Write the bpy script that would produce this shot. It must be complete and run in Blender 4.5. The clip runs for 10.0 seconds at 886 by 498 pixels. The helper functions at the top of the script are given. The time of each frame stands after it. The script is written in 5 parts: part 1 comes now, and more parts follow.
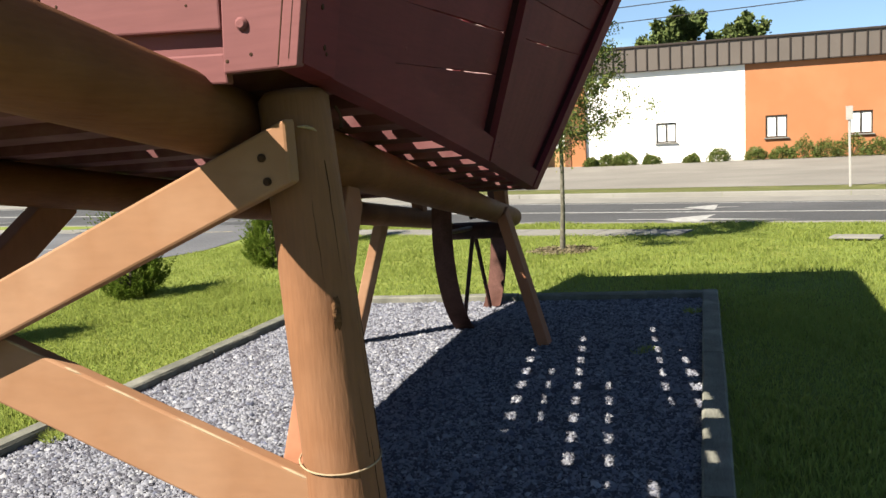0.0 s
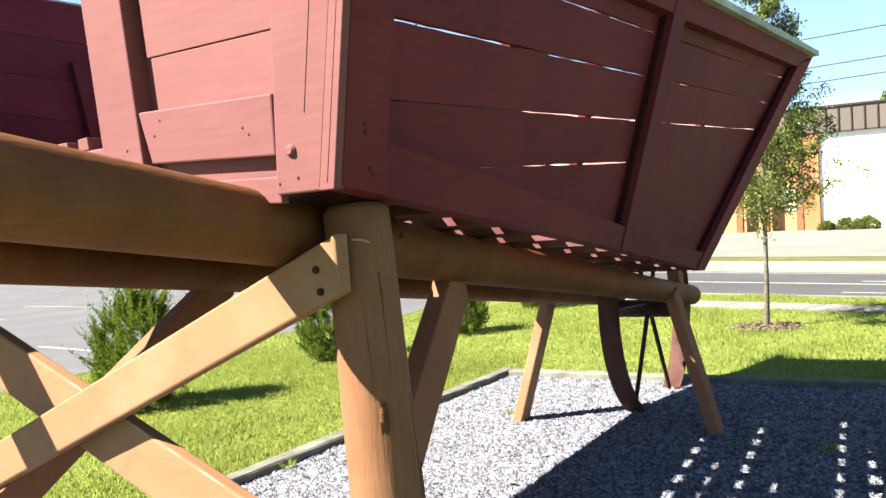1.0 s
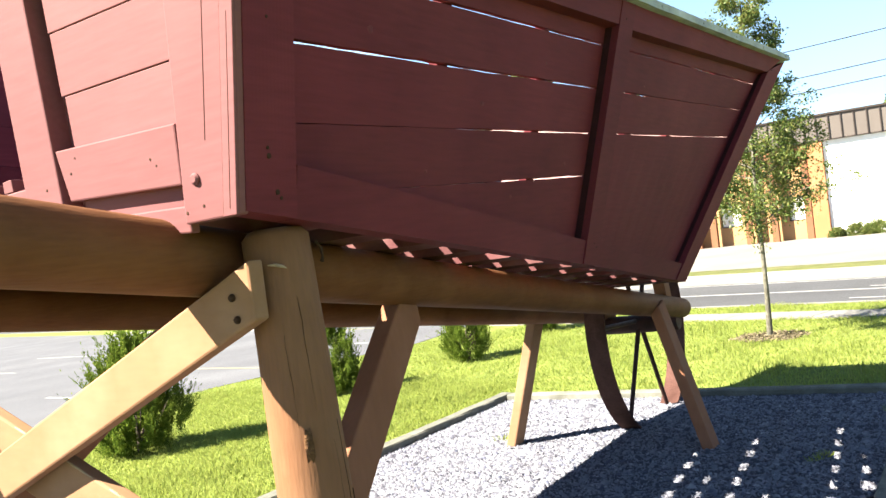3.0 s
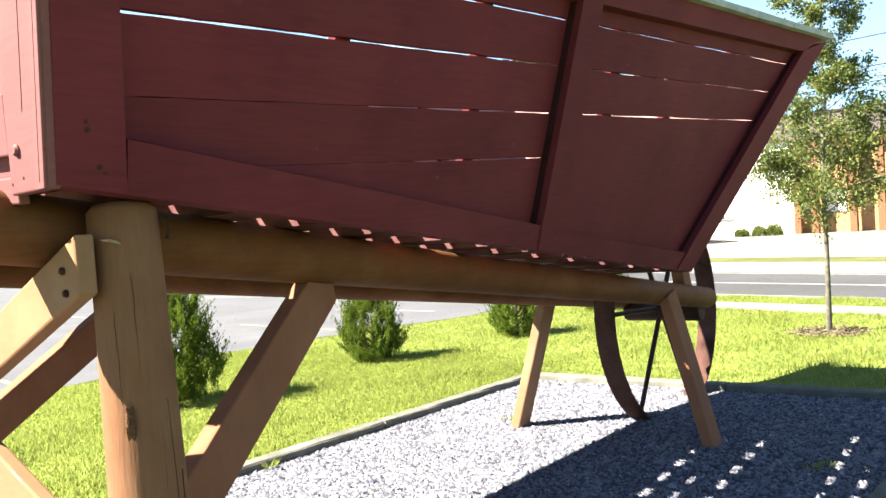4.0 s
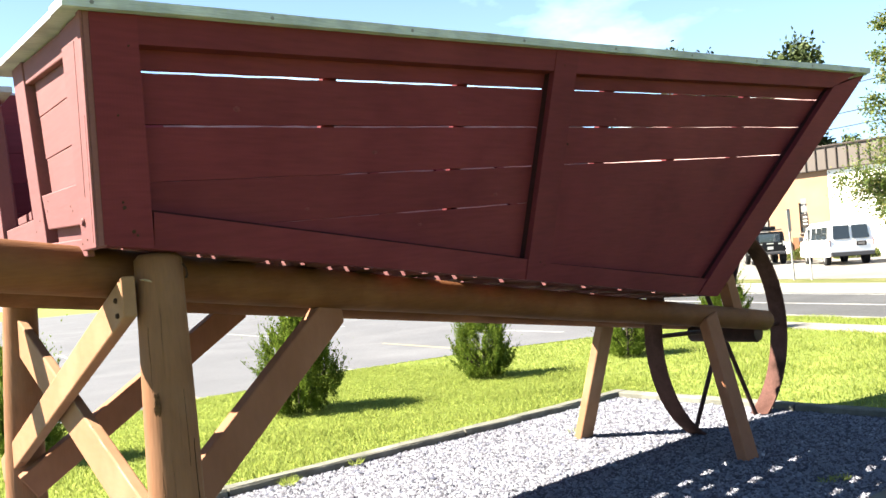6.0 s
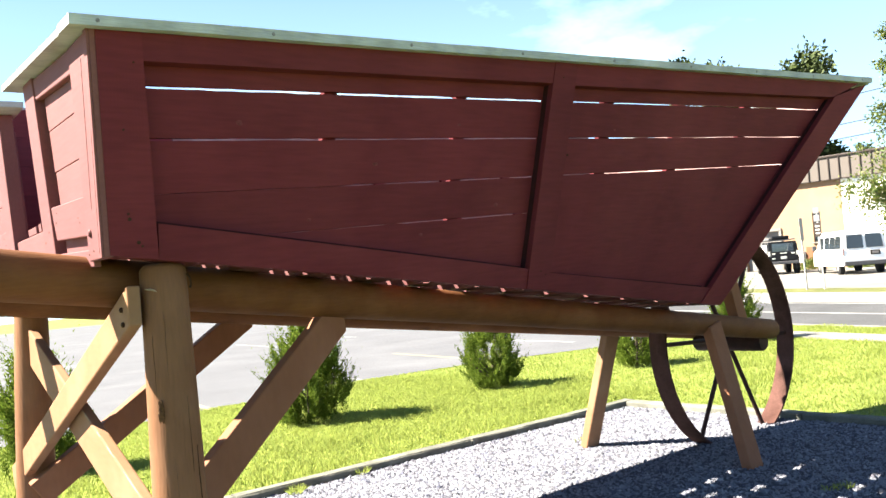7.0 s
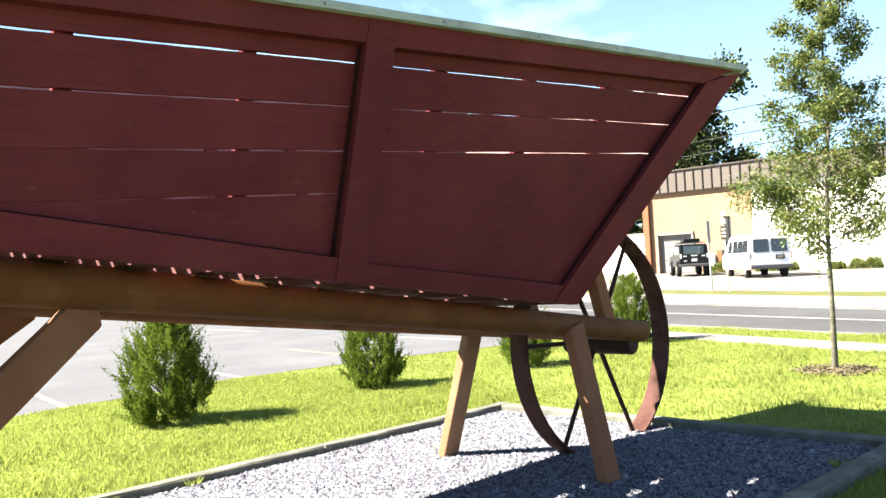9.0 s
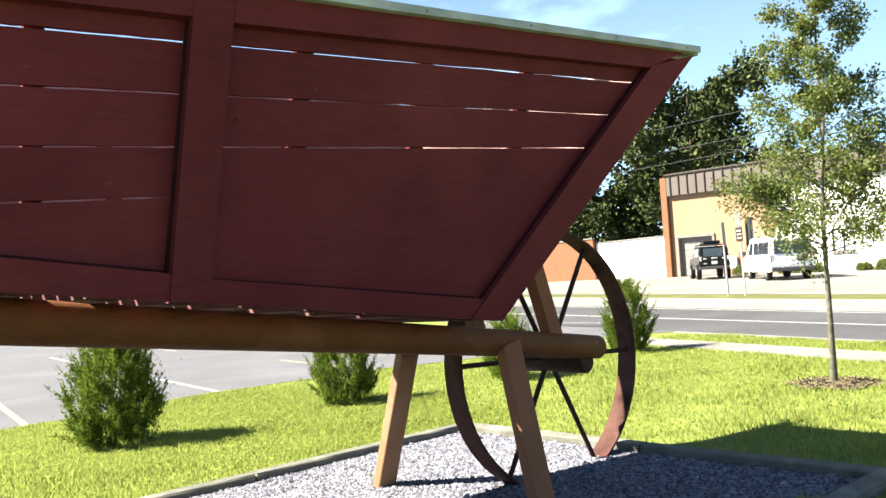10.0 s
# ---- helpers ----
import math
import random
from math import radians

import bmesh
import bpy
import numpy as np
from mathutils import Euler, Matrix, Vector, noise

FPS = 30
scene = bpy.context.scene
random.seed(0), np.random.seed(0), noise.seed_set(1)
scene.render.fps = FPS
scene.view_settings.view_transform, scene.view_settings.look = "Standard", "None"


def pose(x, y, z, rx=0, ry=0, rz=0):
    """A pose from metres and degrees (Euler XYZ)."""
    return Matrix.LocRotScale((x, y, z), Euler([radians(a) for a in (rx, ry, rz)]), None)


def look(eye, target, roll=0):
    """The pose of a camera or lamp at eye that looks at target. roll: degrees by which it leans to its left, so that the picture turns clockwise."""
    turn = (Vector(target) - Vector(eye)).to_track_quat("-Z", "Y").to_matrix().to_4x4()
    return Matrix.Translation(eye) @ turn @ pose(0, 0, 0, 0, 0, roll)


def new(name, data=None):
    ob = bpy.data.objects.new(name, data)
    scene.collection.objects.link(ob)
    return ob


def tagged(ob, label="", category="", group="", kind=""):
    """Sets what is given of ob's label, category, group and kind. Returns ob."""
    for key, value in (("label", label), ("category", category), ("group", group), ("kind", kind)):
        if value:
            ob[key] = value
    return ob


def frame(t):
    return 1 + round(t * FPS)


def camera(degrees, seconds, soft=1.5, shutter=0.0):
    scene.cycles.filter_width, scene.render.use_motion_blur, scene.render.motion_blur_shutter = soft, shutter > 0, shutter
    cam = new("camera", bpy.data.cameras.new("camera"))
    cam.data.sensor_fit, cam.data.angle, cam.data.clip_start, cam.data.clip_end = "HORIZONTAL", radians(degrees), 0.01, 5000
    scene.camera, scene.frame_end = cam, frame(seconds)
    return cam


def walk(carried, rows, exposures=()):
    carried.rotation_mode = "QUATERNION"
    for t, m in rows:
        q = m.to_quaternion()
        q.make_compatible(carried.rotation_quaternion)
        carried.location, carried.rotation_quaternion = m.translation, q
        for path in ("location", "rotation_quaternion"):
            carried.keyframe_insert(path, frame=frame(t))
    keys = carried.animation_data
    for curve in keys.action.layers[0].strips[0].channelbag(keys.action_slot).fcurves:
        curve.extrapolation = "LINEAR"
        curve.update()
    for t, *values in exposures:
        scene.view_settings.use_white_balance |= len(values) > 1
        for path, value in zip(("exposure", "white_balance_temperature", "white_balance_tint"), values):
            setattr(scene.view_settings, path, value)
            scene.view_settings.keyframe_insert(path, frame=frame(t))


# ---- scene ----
cam = camera(55.6, 10.0, soft=1.5)
PATH = [
    (0, (-6.472, -1.233, 1.609), (-4.579, -0.633, 1.372), -4.2),
    (0.1, (-6.444, -1.295, 1.618), (-4.577, -0.616, 1.387), -3.8),
    (0.2, (-6.42, -1.358, 1.621), (-4.58, -0.607, 1.397), -3.3),
    (0.3, (-6.38, -1.422, 1.627), (-4.579, -0.58, 1.411), -2.9),
    (0.4, (-6.365, -1.47, 1.64), (-4.601, -0.551, 1.432), -2.4),
    (0.5, (-6.343, -1.537, 1.659), (-4.644, -0.5, 1.463), -2.0),
    (0.6, (-6.336, -1.577, 1.664), (-4.677, -0.473, 1.493), -2.1),
    (0.7, (-6.301, -1.606, 1.686), (-4.643, -0.494, 1.564), -2.6),
    (0.8, (-6.306, -1.641, 1.693), (-4.634, -0.548, 1.6), -3.3),
    (0.9, (-6.303, -1.665, 1.703), (-4.619, -0.587, 1.637), -4.0),
    (1, (-6.303, -1.677, 1.711), (-4.615, -0.607, 1.656), -4.3),
    (1.2, (-6.313, -1.702, 1.728), (-4.62, -0.638, 1.687), -4.7),
    (1.5, (-6.326, -1.724, 1.741), (-4.631, -0.663, 1.751), -5.7),
    (1.7, (-6.339, -1.742, 1.745), (-4.645, -0.678, 1.775), -6.0),
    (2, (-6.34, -1.76, 1.74), (-4.648, -0.695, 1.78), -6.1),
    (2.2, (-6.333, -1.774, 1.731), (-4.641, -0.709, 1.782), -6.2),
    (2.5, (-6.295, -1.808, 1.696), (-4.601, -0.746, 1.752), -6.2),
    (2.7, (-6.262, -1.836, 1.689), (-4.57, -0.771, 1.737), -6.0),
    (3, (-6.14, -1.879, 1.652), (-4.465, -0.787, 1.671), -7.6),
    (3.2, (-6.029, -1.938, 1.645), (-4.352, -0.848, 1.654), -7.5),
    (4.3, (-5.593, -2.583, 1.627), (-4.102, -1.25, 1.585), -4.1),
    (4.5, (-5.599, -2.712, 1.628), (-4.112, -1.376, 1.585), -4.1),
    (4.7, (-5.639, -2.831, 1.615), (-4.149, -1.497, 1.572), -4.0),
    (5, (-5.676, -3.021, 1.617), (-4.22, -1.651, 1.561), -4.2),
    (5.2, (-5.691, -3.149, 1.627), (-4.239, -1.774, 1.571), -4.2),
    (5.5, (-5.664, -3.341, 1.609), (-4.303, -1.875, 1.6), -4.9),
    (5.7, (-5.649, -3.476, 1.609), (-4.334, -1.969, 1.62), -4.8),
    (6, (-5.642, -3.575, 1.619), (-4.387, -2.018, 1.671), -5.2),
    (6.2, (-5.639, -3.597, 1.625), (-4.417, -2.016, 1.711), -5.6),
    (7.3, (-5.634, -3.685, 1.579), (-4.385, -2.124, 1.65), -5.0),
    (7.5, (-5.602, -3.692, 1.556), (-4.331, -2.149, 1.616), -4.7),
    (7.7, (-5.566, -3.696, 1.553), (-4.277, -2.167, 1.604), -4.6),
    (8, (-5.481, -3.683, 1.549), (-4.192, -2.155, 1.599), -4.6),
    (8.2, (-5.383, -3.643, 1.534), (-4.083, -2.124, 1.583), -4.7),
    (8.5, (-5.144, -3.571, 1.517), (-3.806, -2.086, 1.57), -4.2),
    (8.7, (-5.015, -3.549, 1.543), (-3.66, -2.078, 1.596), -4.0),
    (9, (-4.759, -3.562, 1.533), (-3.395, -2.1, 1.589), -4.1),
    (9.2, (-4.562, -3.567, 1.51), (-3.197, -2.108, 1.585), -3.9),
    (9.5, (-4.266, -3.579, 1.512), (-2.918, -2.103, 1.586), -4.0),
    (9.7, (-4.085, -3.559, 1.512), (-2.757, -2.065, 1.582), -4.8),
    (10, (-3.779, -3.556, 1.526), (-2.462, -2.052, 1.598), -4.7),
]
walk(cam, [(t, look(eye, target, roll)) for t, eye, target, roll in PATH],
     [(0, 1.86), (0.5, 2.45), (1, 2.72), (1.5, 2.84), (2.5, 2.97), (4.4, 3.04), (5, 2.94), (7.5, 3.11), (9, 3.04), (10, 2.8)])

# ---- light ----
SUN_WAY = Vector((-0.536, 0.490, 0.690)).normalized()
world = bpy.data.worlds.new("sky")
scene.world = world
world.use_nodes = True
wn, wl = world.node_tree.nodes, world.node_tree.links
wn.clear()
w_out = wn.new("ShaderNodeOutputWorld")
w_bg = wn.new("ShaderNodeBackground")
w_sky = wn.new("ShaderNodeTexSky")
w_sky.sky_type = "NISHITA"
w_sky.sun_disc = False
w_sky.sun_elevation = math.asin(SUN_WAY.z)
w_sky.sun_rotation = math.atan2(SUN_WAY.x, SUN_WAY.y)
w_sky.air_density, w_sky.dust_density, w_sky.ozone_density = 0.55, 0.1, 4.0
w_sky.altitude = 3000
w_bg.inputs["Strength"].default_value = SKY_STRENGTH = 0.05
# thin drifting cloud
w_tc, w_map, w_noise, w_ramp, w_mix = (wn.new(k) for k in ("ShaderNodeTexCoord", "ShaderNodeMapping", "ShaderNodeTexNoise", "ShaderNodeValToRGB", "ShaderNodeMix"))
w_map.inputs["Scale"].default_value = (1.6, 2.2, 5.0)
w_noise.inputs["Scale"].default_value, w_noise.inputs["Detail"].default_value, w_noise.inputs["Roughness"].default_value = 1.7, 7.0, 0.55
w_ramp.color_ramp.elements[0].position, w_ramp.color_ramp.elements[1].position = 0.52, 0.80
w_mix.data_type = "RGBA"
w_mix.inputs["B"].default_value = (3.7, 5.5, 6.2, 1)
wl.new(w_tc.outputs["Generated"], w_map.inputs["Vector"])
wl.new(w_map.outputs["Vector"], w_noise.inputs["Vector"])
wl.new(w_noise.outputs["Fac"], w_ramp.inputs["Fac"])
# pale haze low over the horizon
w_sep, w_low, w_max = wn.new("ShaderNodeSeparateXYZ"), wn.new("ShaderNodeMapRange"), wn.new("ShaderNodeMath")
w_low.interpolation_type = "SMOOTHSTEP"
w_low.inputs["From Min"].default_value, w_low.inputs["From Max"].default_value = -0.05, 0.62
w_low.inputs["To Min"].default_value, w_low.inputs["To Max"].default_value = 0.50, 0.0
w_max.operation, w_max.use_clamp = "ADD", True
wl.new(w_tc.outputs["Generated"], w_sep.inputs["Vector"])
wl.new(w_sep.outputs["Z"], w_low.inputs["Value"])
wl.new(w_low.outputs["Result"], w_max.inputs[0])
wl.new(w_ramp.outputs["Color"], w_max.inputs[1])
wl.new(w_max.outputs["Value"], w_mix.inputs["Factor"])
wl.new(w_sky.outputs["Color"], w_mix.inputs["A"])
wl.new(w_mix.outputs["Result"], w_bg.inputs["Color"])
wl.new(w_bg.outputs["Background"], w_out.inputs["Surface"])
sun_data = bpy.data.lights.new("sun", "SUN")
sun_data.energy, sun_data.angle, sun_data.color = 5.0, radians(0.53), (1.0, 0.92, 0.78)
sun = new("sun", sun_data)
sun.matrix_world = look((0, 0, 30), Vector((0, 0, 30)) - SUN_WAY)


# ---- materials ----
def mat(name, base, rough=0.7, metal=0.0, spots=(), scale=8.0, amount=0.25, grain=None, bump=0.15, bump_scale=60.0,
        per_object=0.0, spec=0.12, island=0.0, thin=0.0):
    """A painted or natural surface: a base colour varied by coarse and fine noise, optional stretched grain, and fine relief."""
    m = bpy.data.materials.new(name)
    m.use_nodes = True
    nt, n, l = m.node_tree, m.node_tree.nodes, m.node_tree.links
    b = n["Principled BSDF"]
    b.inputs["Roughness"].default_value, b.inputs["Metallic"].default_value = rough, metal
    b.inputs["Specular IOR Level"].default_value = spec
    tc = n.new("ShaderNodeTexCoord")
    mp = n.new("ShaderNodeMapping")
    l.new(tc.outputs["Object"], mp.inputs["Vector"])
    if grain:
        mp.inputs["Scale"].default_value = grain
    big, fine = n.new("ShaderNodeTexNoise"), n.new("ShaderNodeTexNoise")
    big.inputs["Scale"].default_value, big.inputs["Detail"].default_value = scale, 5.0
    fine.inputs["Scale"].default_value, fine.inputs["Detail"].default_value = bump_scale, 4.0
    l.new(tc.outputs["Object"], big.inputs["Vector"])
    l.new(mp.outputs["Vector"], fine.inputs["Vector"])
    mix = n.new("ShaderNodeMix")
    mix.data_type, mix.blend_type = "RGBA", "MULTIPLY"
    mix.inputs["Factor"].default_value = 1.0
    ramp = n.new("ShaderNodeValToRGB")
    ramp.color_ramp.elements[0].position, ramp.color_ramp.elements[1].position = 0.3, 0.72
    lo, hi = 1 - amount, 1 + amount * 0.6
    ramp.color_ramp.elements[0].color, ramp.color_ramp.elements[1].color = (lo, lo, lo, 1), (hi, hi, hi, 1)
    add = n.new("ShaderNodeMath")
    add.operation, add.use_clamp = "MULTIPLY_ADD", True
    add.inputs[1].default_value = 0.5
    l.new(big.outputs["Fac"], add.inputs[0])
    half = n.new("ShaderNodeMath")
    half.operation = "MULTIPLY"
    half.inputs[1].default_value = 0.5
    l.new(fine.outputs["Fac"], half.inputs[0])
    l.new(half.outputs[0], add.inputs[2])
    l.new(add.outputs[0], ramp.inputs["Fac"])
    col = None
    if spots:
        pal = n.new("ShaderNodeValToRGB")
        cols = [base] + list(spots)
        pal.color_ramp.interpolation = "LINEAR"
        while len(pal.color_ramp.elements) < len(cols):
            pal.color_ramp.elements.new(0.5)
        for i, c in enumerate(cols):
            pal.color_ramp.elements[i].position = 0.28 + 0.44 * i / (len(cols) - 1)
            pal.color_ramp.elements[i].color = (*c, 1)
        pn = n.new("ShaderNodeTexNoise")
        pn.inputs["Scale"].default_value, pn.inputs["Detail"].default_value = scale * 0.6, 6.0
        l.new(tc.outputs["Object"], pn.inputs["Vector"])
        if island:
            geo = n.new("ShaderNodeNewGeometry")
            l.new(geo.outputs["Random Per Island"], pal.inputs["Fac"])
        else:
            l.new(pn.outputs["Fac"], pal.inputs["Fac"])
        col = pal.outputs["Color"]
        l.new(col, mix.inputs["A"])
    else:
        mix.inputs["A"].default_value = (*base, 1)
    l.new(ramp.outputs["Color"], mix.inputs["B"])
    last = mix.outputs["Result"]
    if per_object:
        oi = n.new("ShaderNodeObjectInfo")
        mr = n.new("ShaderNodeMapRange")
        mr.inputs["To Min"].default_value, mr.inputs["To Max"].default_value = 1 - per_object, 1 + per_object
        l.new(oi.outputs["Random"], mr.inputs["Value"])
        m2 = n.new("ShaderNodeVectorMath")
        m2.operation = "SCALE"
        l.new(last, m2.inputs[0])
        l.new(mr.outputs["Result"], m2.inputs["Scale"])
        last = m2.outputs["Vector"]
    l.new(last, b.inputs["Base Color"])
    if thin:
        tr, ms = n.new("ShaderNodeBsdfTranslucent"), n.new("ShaderNodeMixShader")
        ms.inputs["Fac"].default_value = thin
        l.new(last, tr.inputs["Color"])
        l.new(b.outputs["BSDF"], ms.inputs[1])
        l.new(tr.outputs["BSDF"], ms.inputs[2])
        l.new(ms.outputs["Shader"], n["Material Output"].inputs["Surface"])
    if bump:
        bp = n.new("ShaderNodeBump")
        bp.inputs["Strength"].default_value, bp.inputs["Distance"].default_value = bump, 0.01
        l.new(fine.outputs["Fac"], bp.inputs["Height"])
        l.new(bp.outputs["Normal"], b.inputs["Normal"])
    return m


def glass_mat(name, tint, rough=0.05):
    m = bpy.data.materials.new(name)
    m.use_nodes = True
    b = m.node_tree.nodes["Principled BSDF"]
    b.inputs["Base Color"].default_value = (*tint, 1)
    b.inputs["Roughness"].default_value = rough
    b.inputs["Specular IOR Level"].default_value = 0.9
    return m


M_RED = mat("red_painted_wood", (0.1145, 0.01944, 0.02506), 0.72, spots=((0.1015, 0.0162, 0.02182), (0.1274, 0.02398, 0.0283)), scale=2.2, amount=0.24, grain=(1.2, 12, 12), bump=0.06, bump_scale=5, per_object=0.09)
M_JOIST = mat("pale_joist_paint", (0.130, 0.056, 0.056), 0.8, spots=((0.095, 0.034, 0.036), (0.155, 0.080, 0.075)), scale=6, amount=0.2, grain=(12, 1.2, 12), bump=0.1, bump_scale=6, per_object=0.12)
# inner boards painted pale, so the near side's gaps look bright with light
M_GAPLIGHT = mat("gap_light_wood", (0.25, 0.175, 0.168), 0.85, spots=((0.19, 0.115, 0.11), (0.30, 0.23, 0.215)), scale=4, amount=0.25, grain=(1.2, 12, 12), bump=0.1, bump_scale=6, per_object=0.1)
# M_RED's paint again, with the sun on the rear end put into its colour
M_REDEND = mat("sunlit_red_end_wood", (0.1512, 0.06048, 0.06048), 0.72, scale=3.0, amount=0.15, grain=(12, 1.2, 12), bump=0.04, bump_scale=5, per_object=0.06)
M_TAN = mat("tan_stained_post", (0.178, 0.089, 0.047), 0.75, spots=((0.156, 0.074, 0.037), (0.194, 0.103, 0.058)), scale=5, amount=0.18, grain=(12, 12, 1.4), bump=0.22, bump_scale=7, per_object=0.05)
# the posts' tan wood, darkened and reddened for the shade on the poles
M_POLE = mat("shaded_tan_pole", (0.140, 0.058, 0.023), 0.7, spots=((0.110, 0.043, 0.016), (0.162, 0.071, 0.030)), scale=4, amount=0.22, grain=(1.4, 12, 12), bump=0.2, bump_scale=7, per_object=0.05)
# tan plank wood with the shade on leg, braces and struts coloured in
M_BROWN = mat("shaded_tan_plank", (0.205, 0.090, 0.050), 0.75, spots=((0.180, 0.076, 0.040), (0.222, 0.103, 0.060)), scale=4, amount=0.12, grain=(6, 6, 1.5), bump=0.06, bump_scale=7, per_object=0.06)
M_TANX = mat("tan_stained_plank", (0.2234, 0.1231, 0.06954), 0.75, spots=((0.2029, 0.106, 0.057), (0.2394, 0.1379, 0.08208)), scale=4, amount=0.10, grain=(6, 1.5, 6), bump=0.05, bump_scale=7, per_object=0.06)
M_CAP = mat("weathered_cap", (0.40, 0.42, 0.43), 0.8, spots=((0.30, 0.315, 0.32), (0.48, 0.495, 0.51)), scale=6, amount=0.25, grain=(1.5, 14, 14), bump=0.3, bump_scale=10)
M_IRON = mat("rusty_iron", (0.022, 0.013, 0.012), 0.6, 0.1, spots=((0.044, 0.019, 0.015), (0.015, 0.010, 0.009)), scale=9, amount=0.3, bump=0.3, bump_scale=70)
M_RIM = mat("rusty_rim", (0.050, 0.024, 0.019), 0.75, 0.0, spots=((0.076, 0.038, 0.031), (0.026, 0.013, 0.010)), scale=7, amount=0.3, bump=0.3, bump_scale=60, spec=0.04)
M_BOLT = mat("galvanised_bolt", (0.20, 0.18, 0.17), 0.5, 0.6, scale=30, amount=0.3)
M_SLIVER = mat("bare_split_wood", (0.30, 0.22, 0.14), 0.8, scale=20, amount=0.3, bump=0.2)
M_SCUFF = mat("scuffed_red_paint", (0.122, 0.030, 0.033), 0.75, scale=30, amount=0.4, bump=0.1)
M_CORNERSHADE = mat("corner_shade_tone", (0.030, 0.0085, 0.0095), 0.9, scale=14, amount=0.4, bump=0.1)
M_KNOT = mat("split_knot", (0.096, 0.048, 0.022), 0.9, scale=60, amount=0.5, bump=0.8, bump_scale=120)
M_HOLE = mat("dark_knot", (0.039, 0.020, 0.011), 0.9, scale=40, amount=0.4)
M_TIMBER = mat("weathered_timber", (0.150, 0.148, 0.124), 0.9, spots=((0.110, 0.110, 0.092), (0.190, 0.185, 0.158)), scale=5, amount=0.3, grain=(2, 12, 12), bump=0.5, bump_scale=9, per_object=0.12)
M_GRAVEL = mat("grey_gravel", (0.1695, 0.1751, 0.2057), 0.85, spots=((0.05198, 0.0565, 0.08362), (0.2147, 0.2192, 0.2396), (0.0904, 0.09605, 0.1379), (0.2961, 0.2994, 0.3209), (0.0678, 0.0678, 0.08362)), scale=20, amount=0.2, bump=0, island=1)
M_BED = mat("gravel_bed", (0.08, 0.08, 0.0928), 0.95, spots=((0.0544, 0.0544, 0.0672), (0.1056, 0.1056, 0.1152)), scale=70, amount=0.5, bump=0.8, bump_scale=160)
M_LAWN = mat("lawn", (0.1476, 0.1781, 0.03816), 0.95, spots=((0.117, 0.1476, 0.03053), (0.1806, 0.1985, 0.04834)), scale=3.0, amount=0.35, bump=0.7, bump_scale=90)
M_BLADE = mat("grass_blade", (0.216, 0.264, 0.066), 0.8, spots=((0.184, 0.238, 0.048), (0.270, 0.294, 0.082), (0.232, 0.273, 0.060)), scale=1.2, amount=0.14, bump=0, island=1, thin=0.58, spec=0.05)
M_ASPHALT = mat("lot_asphalt", (0.09462, 0.09576, 0.1049), 0.9, spots=((0.08208, 0.08322, 0.0912), (0.1072, 0.1083, 0.1163)), scale=0.5, amount=0.22, bump=0.4, bump_scale=120)
M_ROAD = mat("road_asphalt", (0.063, 0.064, 0.069), 0.9, spots=((0.052, 0.053, 0.056), (0.074, 0.075, 0.080)), scale=0.35, amount=0.25, grain=(1, 1, 1), bump=0.4, bump_scale=100)
M_MARK = mat("road_paint", (0.31, 0.31, 0.30), 0.8, spots=((0.22, 0.22, 0.215), (0.34, 0.34, 0.33)), scale=9, amount=0.25, bump=0.1)
M_YELLOW = mat("yellow_paint", (0.30, 0.26, 0.15), 0.8, spots=((0.20, 0.18, 0.12), (0.33, 0.29, 0.17)), scale=9, amount=0.25, bump=0.1)
M_CONC = mat("concrete", (0.170, 0.163, 0.148), 0.9, spots=((0.148, 0.142, 0.130), (0.188, 0.182, 0.166)), scale=0.8, amount=0.2, bump=0.25, bump_scale=60, per_object=0.05)
M_FORE = mat("pale_forecourt", (0.1722, 0.1621, 0.1462), 0.92, spots=((0.147, 0.1378, 0.1243), (0.189, 0.1781, 0.1613)), scale=0.3, amount=0.2, bump=0.2, bump_scale=50)
M_VERGE = mat("dry_verge_grass", (0.098, 0.102, 0.036), 0.95, spots=((0.078, 0.086, 0.028), (0.125, 0.120, 0.050)), scale=1.5, amount=0.35, bump=0.7, bump_scale=60)
M_SHRUB = mat("juniper_leaf", (0.0975, 0.142, 0.01872), 0.8, spots=((0.0468, 0.0819, 0.0117), (0.1716, 0.2067, 0.0351), (0.08736, 0.131, 0.01716)), scale=5, amount=0.25, bump=0, island=1, thin=0.4, spec=0.05)
M_OAK = mat("oak_leaf", (0.090, 0.130, 0.030), 0.5, spots=((0.040, 0.070, 0.020), (0.150, 0.185, 0.045), (0.080, 0.122, 0.030), (0.150, 0.150, 0.042)), scale=5, amount=0.25, bump=0, island=1, thin=0.4, spec=0.25)
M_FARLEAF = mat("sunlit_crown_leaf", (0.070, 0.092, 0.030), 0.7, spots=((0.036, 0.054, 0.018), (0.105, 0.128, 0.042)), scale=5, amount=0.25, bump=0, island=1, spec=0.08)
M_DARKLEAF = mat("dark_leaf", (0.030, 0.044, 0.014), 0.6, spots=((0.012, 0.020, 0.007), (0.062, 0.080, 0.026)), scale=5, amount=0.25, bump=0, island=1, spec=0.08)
M_BARK = mat("pale_bark", (0.160, 0.148, 0.118), 0.9, spots=((0.080, 0.074, 0.056), (0.165, 0.155, 0.125)), scale=14, amount=0.3, grain=(10, 10, 2), bump=0.6, bump_scale=12)
M_DBARK = mat("dark_bark", (0.064, 0.051, 0.038), 0.9, scale=5, amount=0.3, bump=0.4)
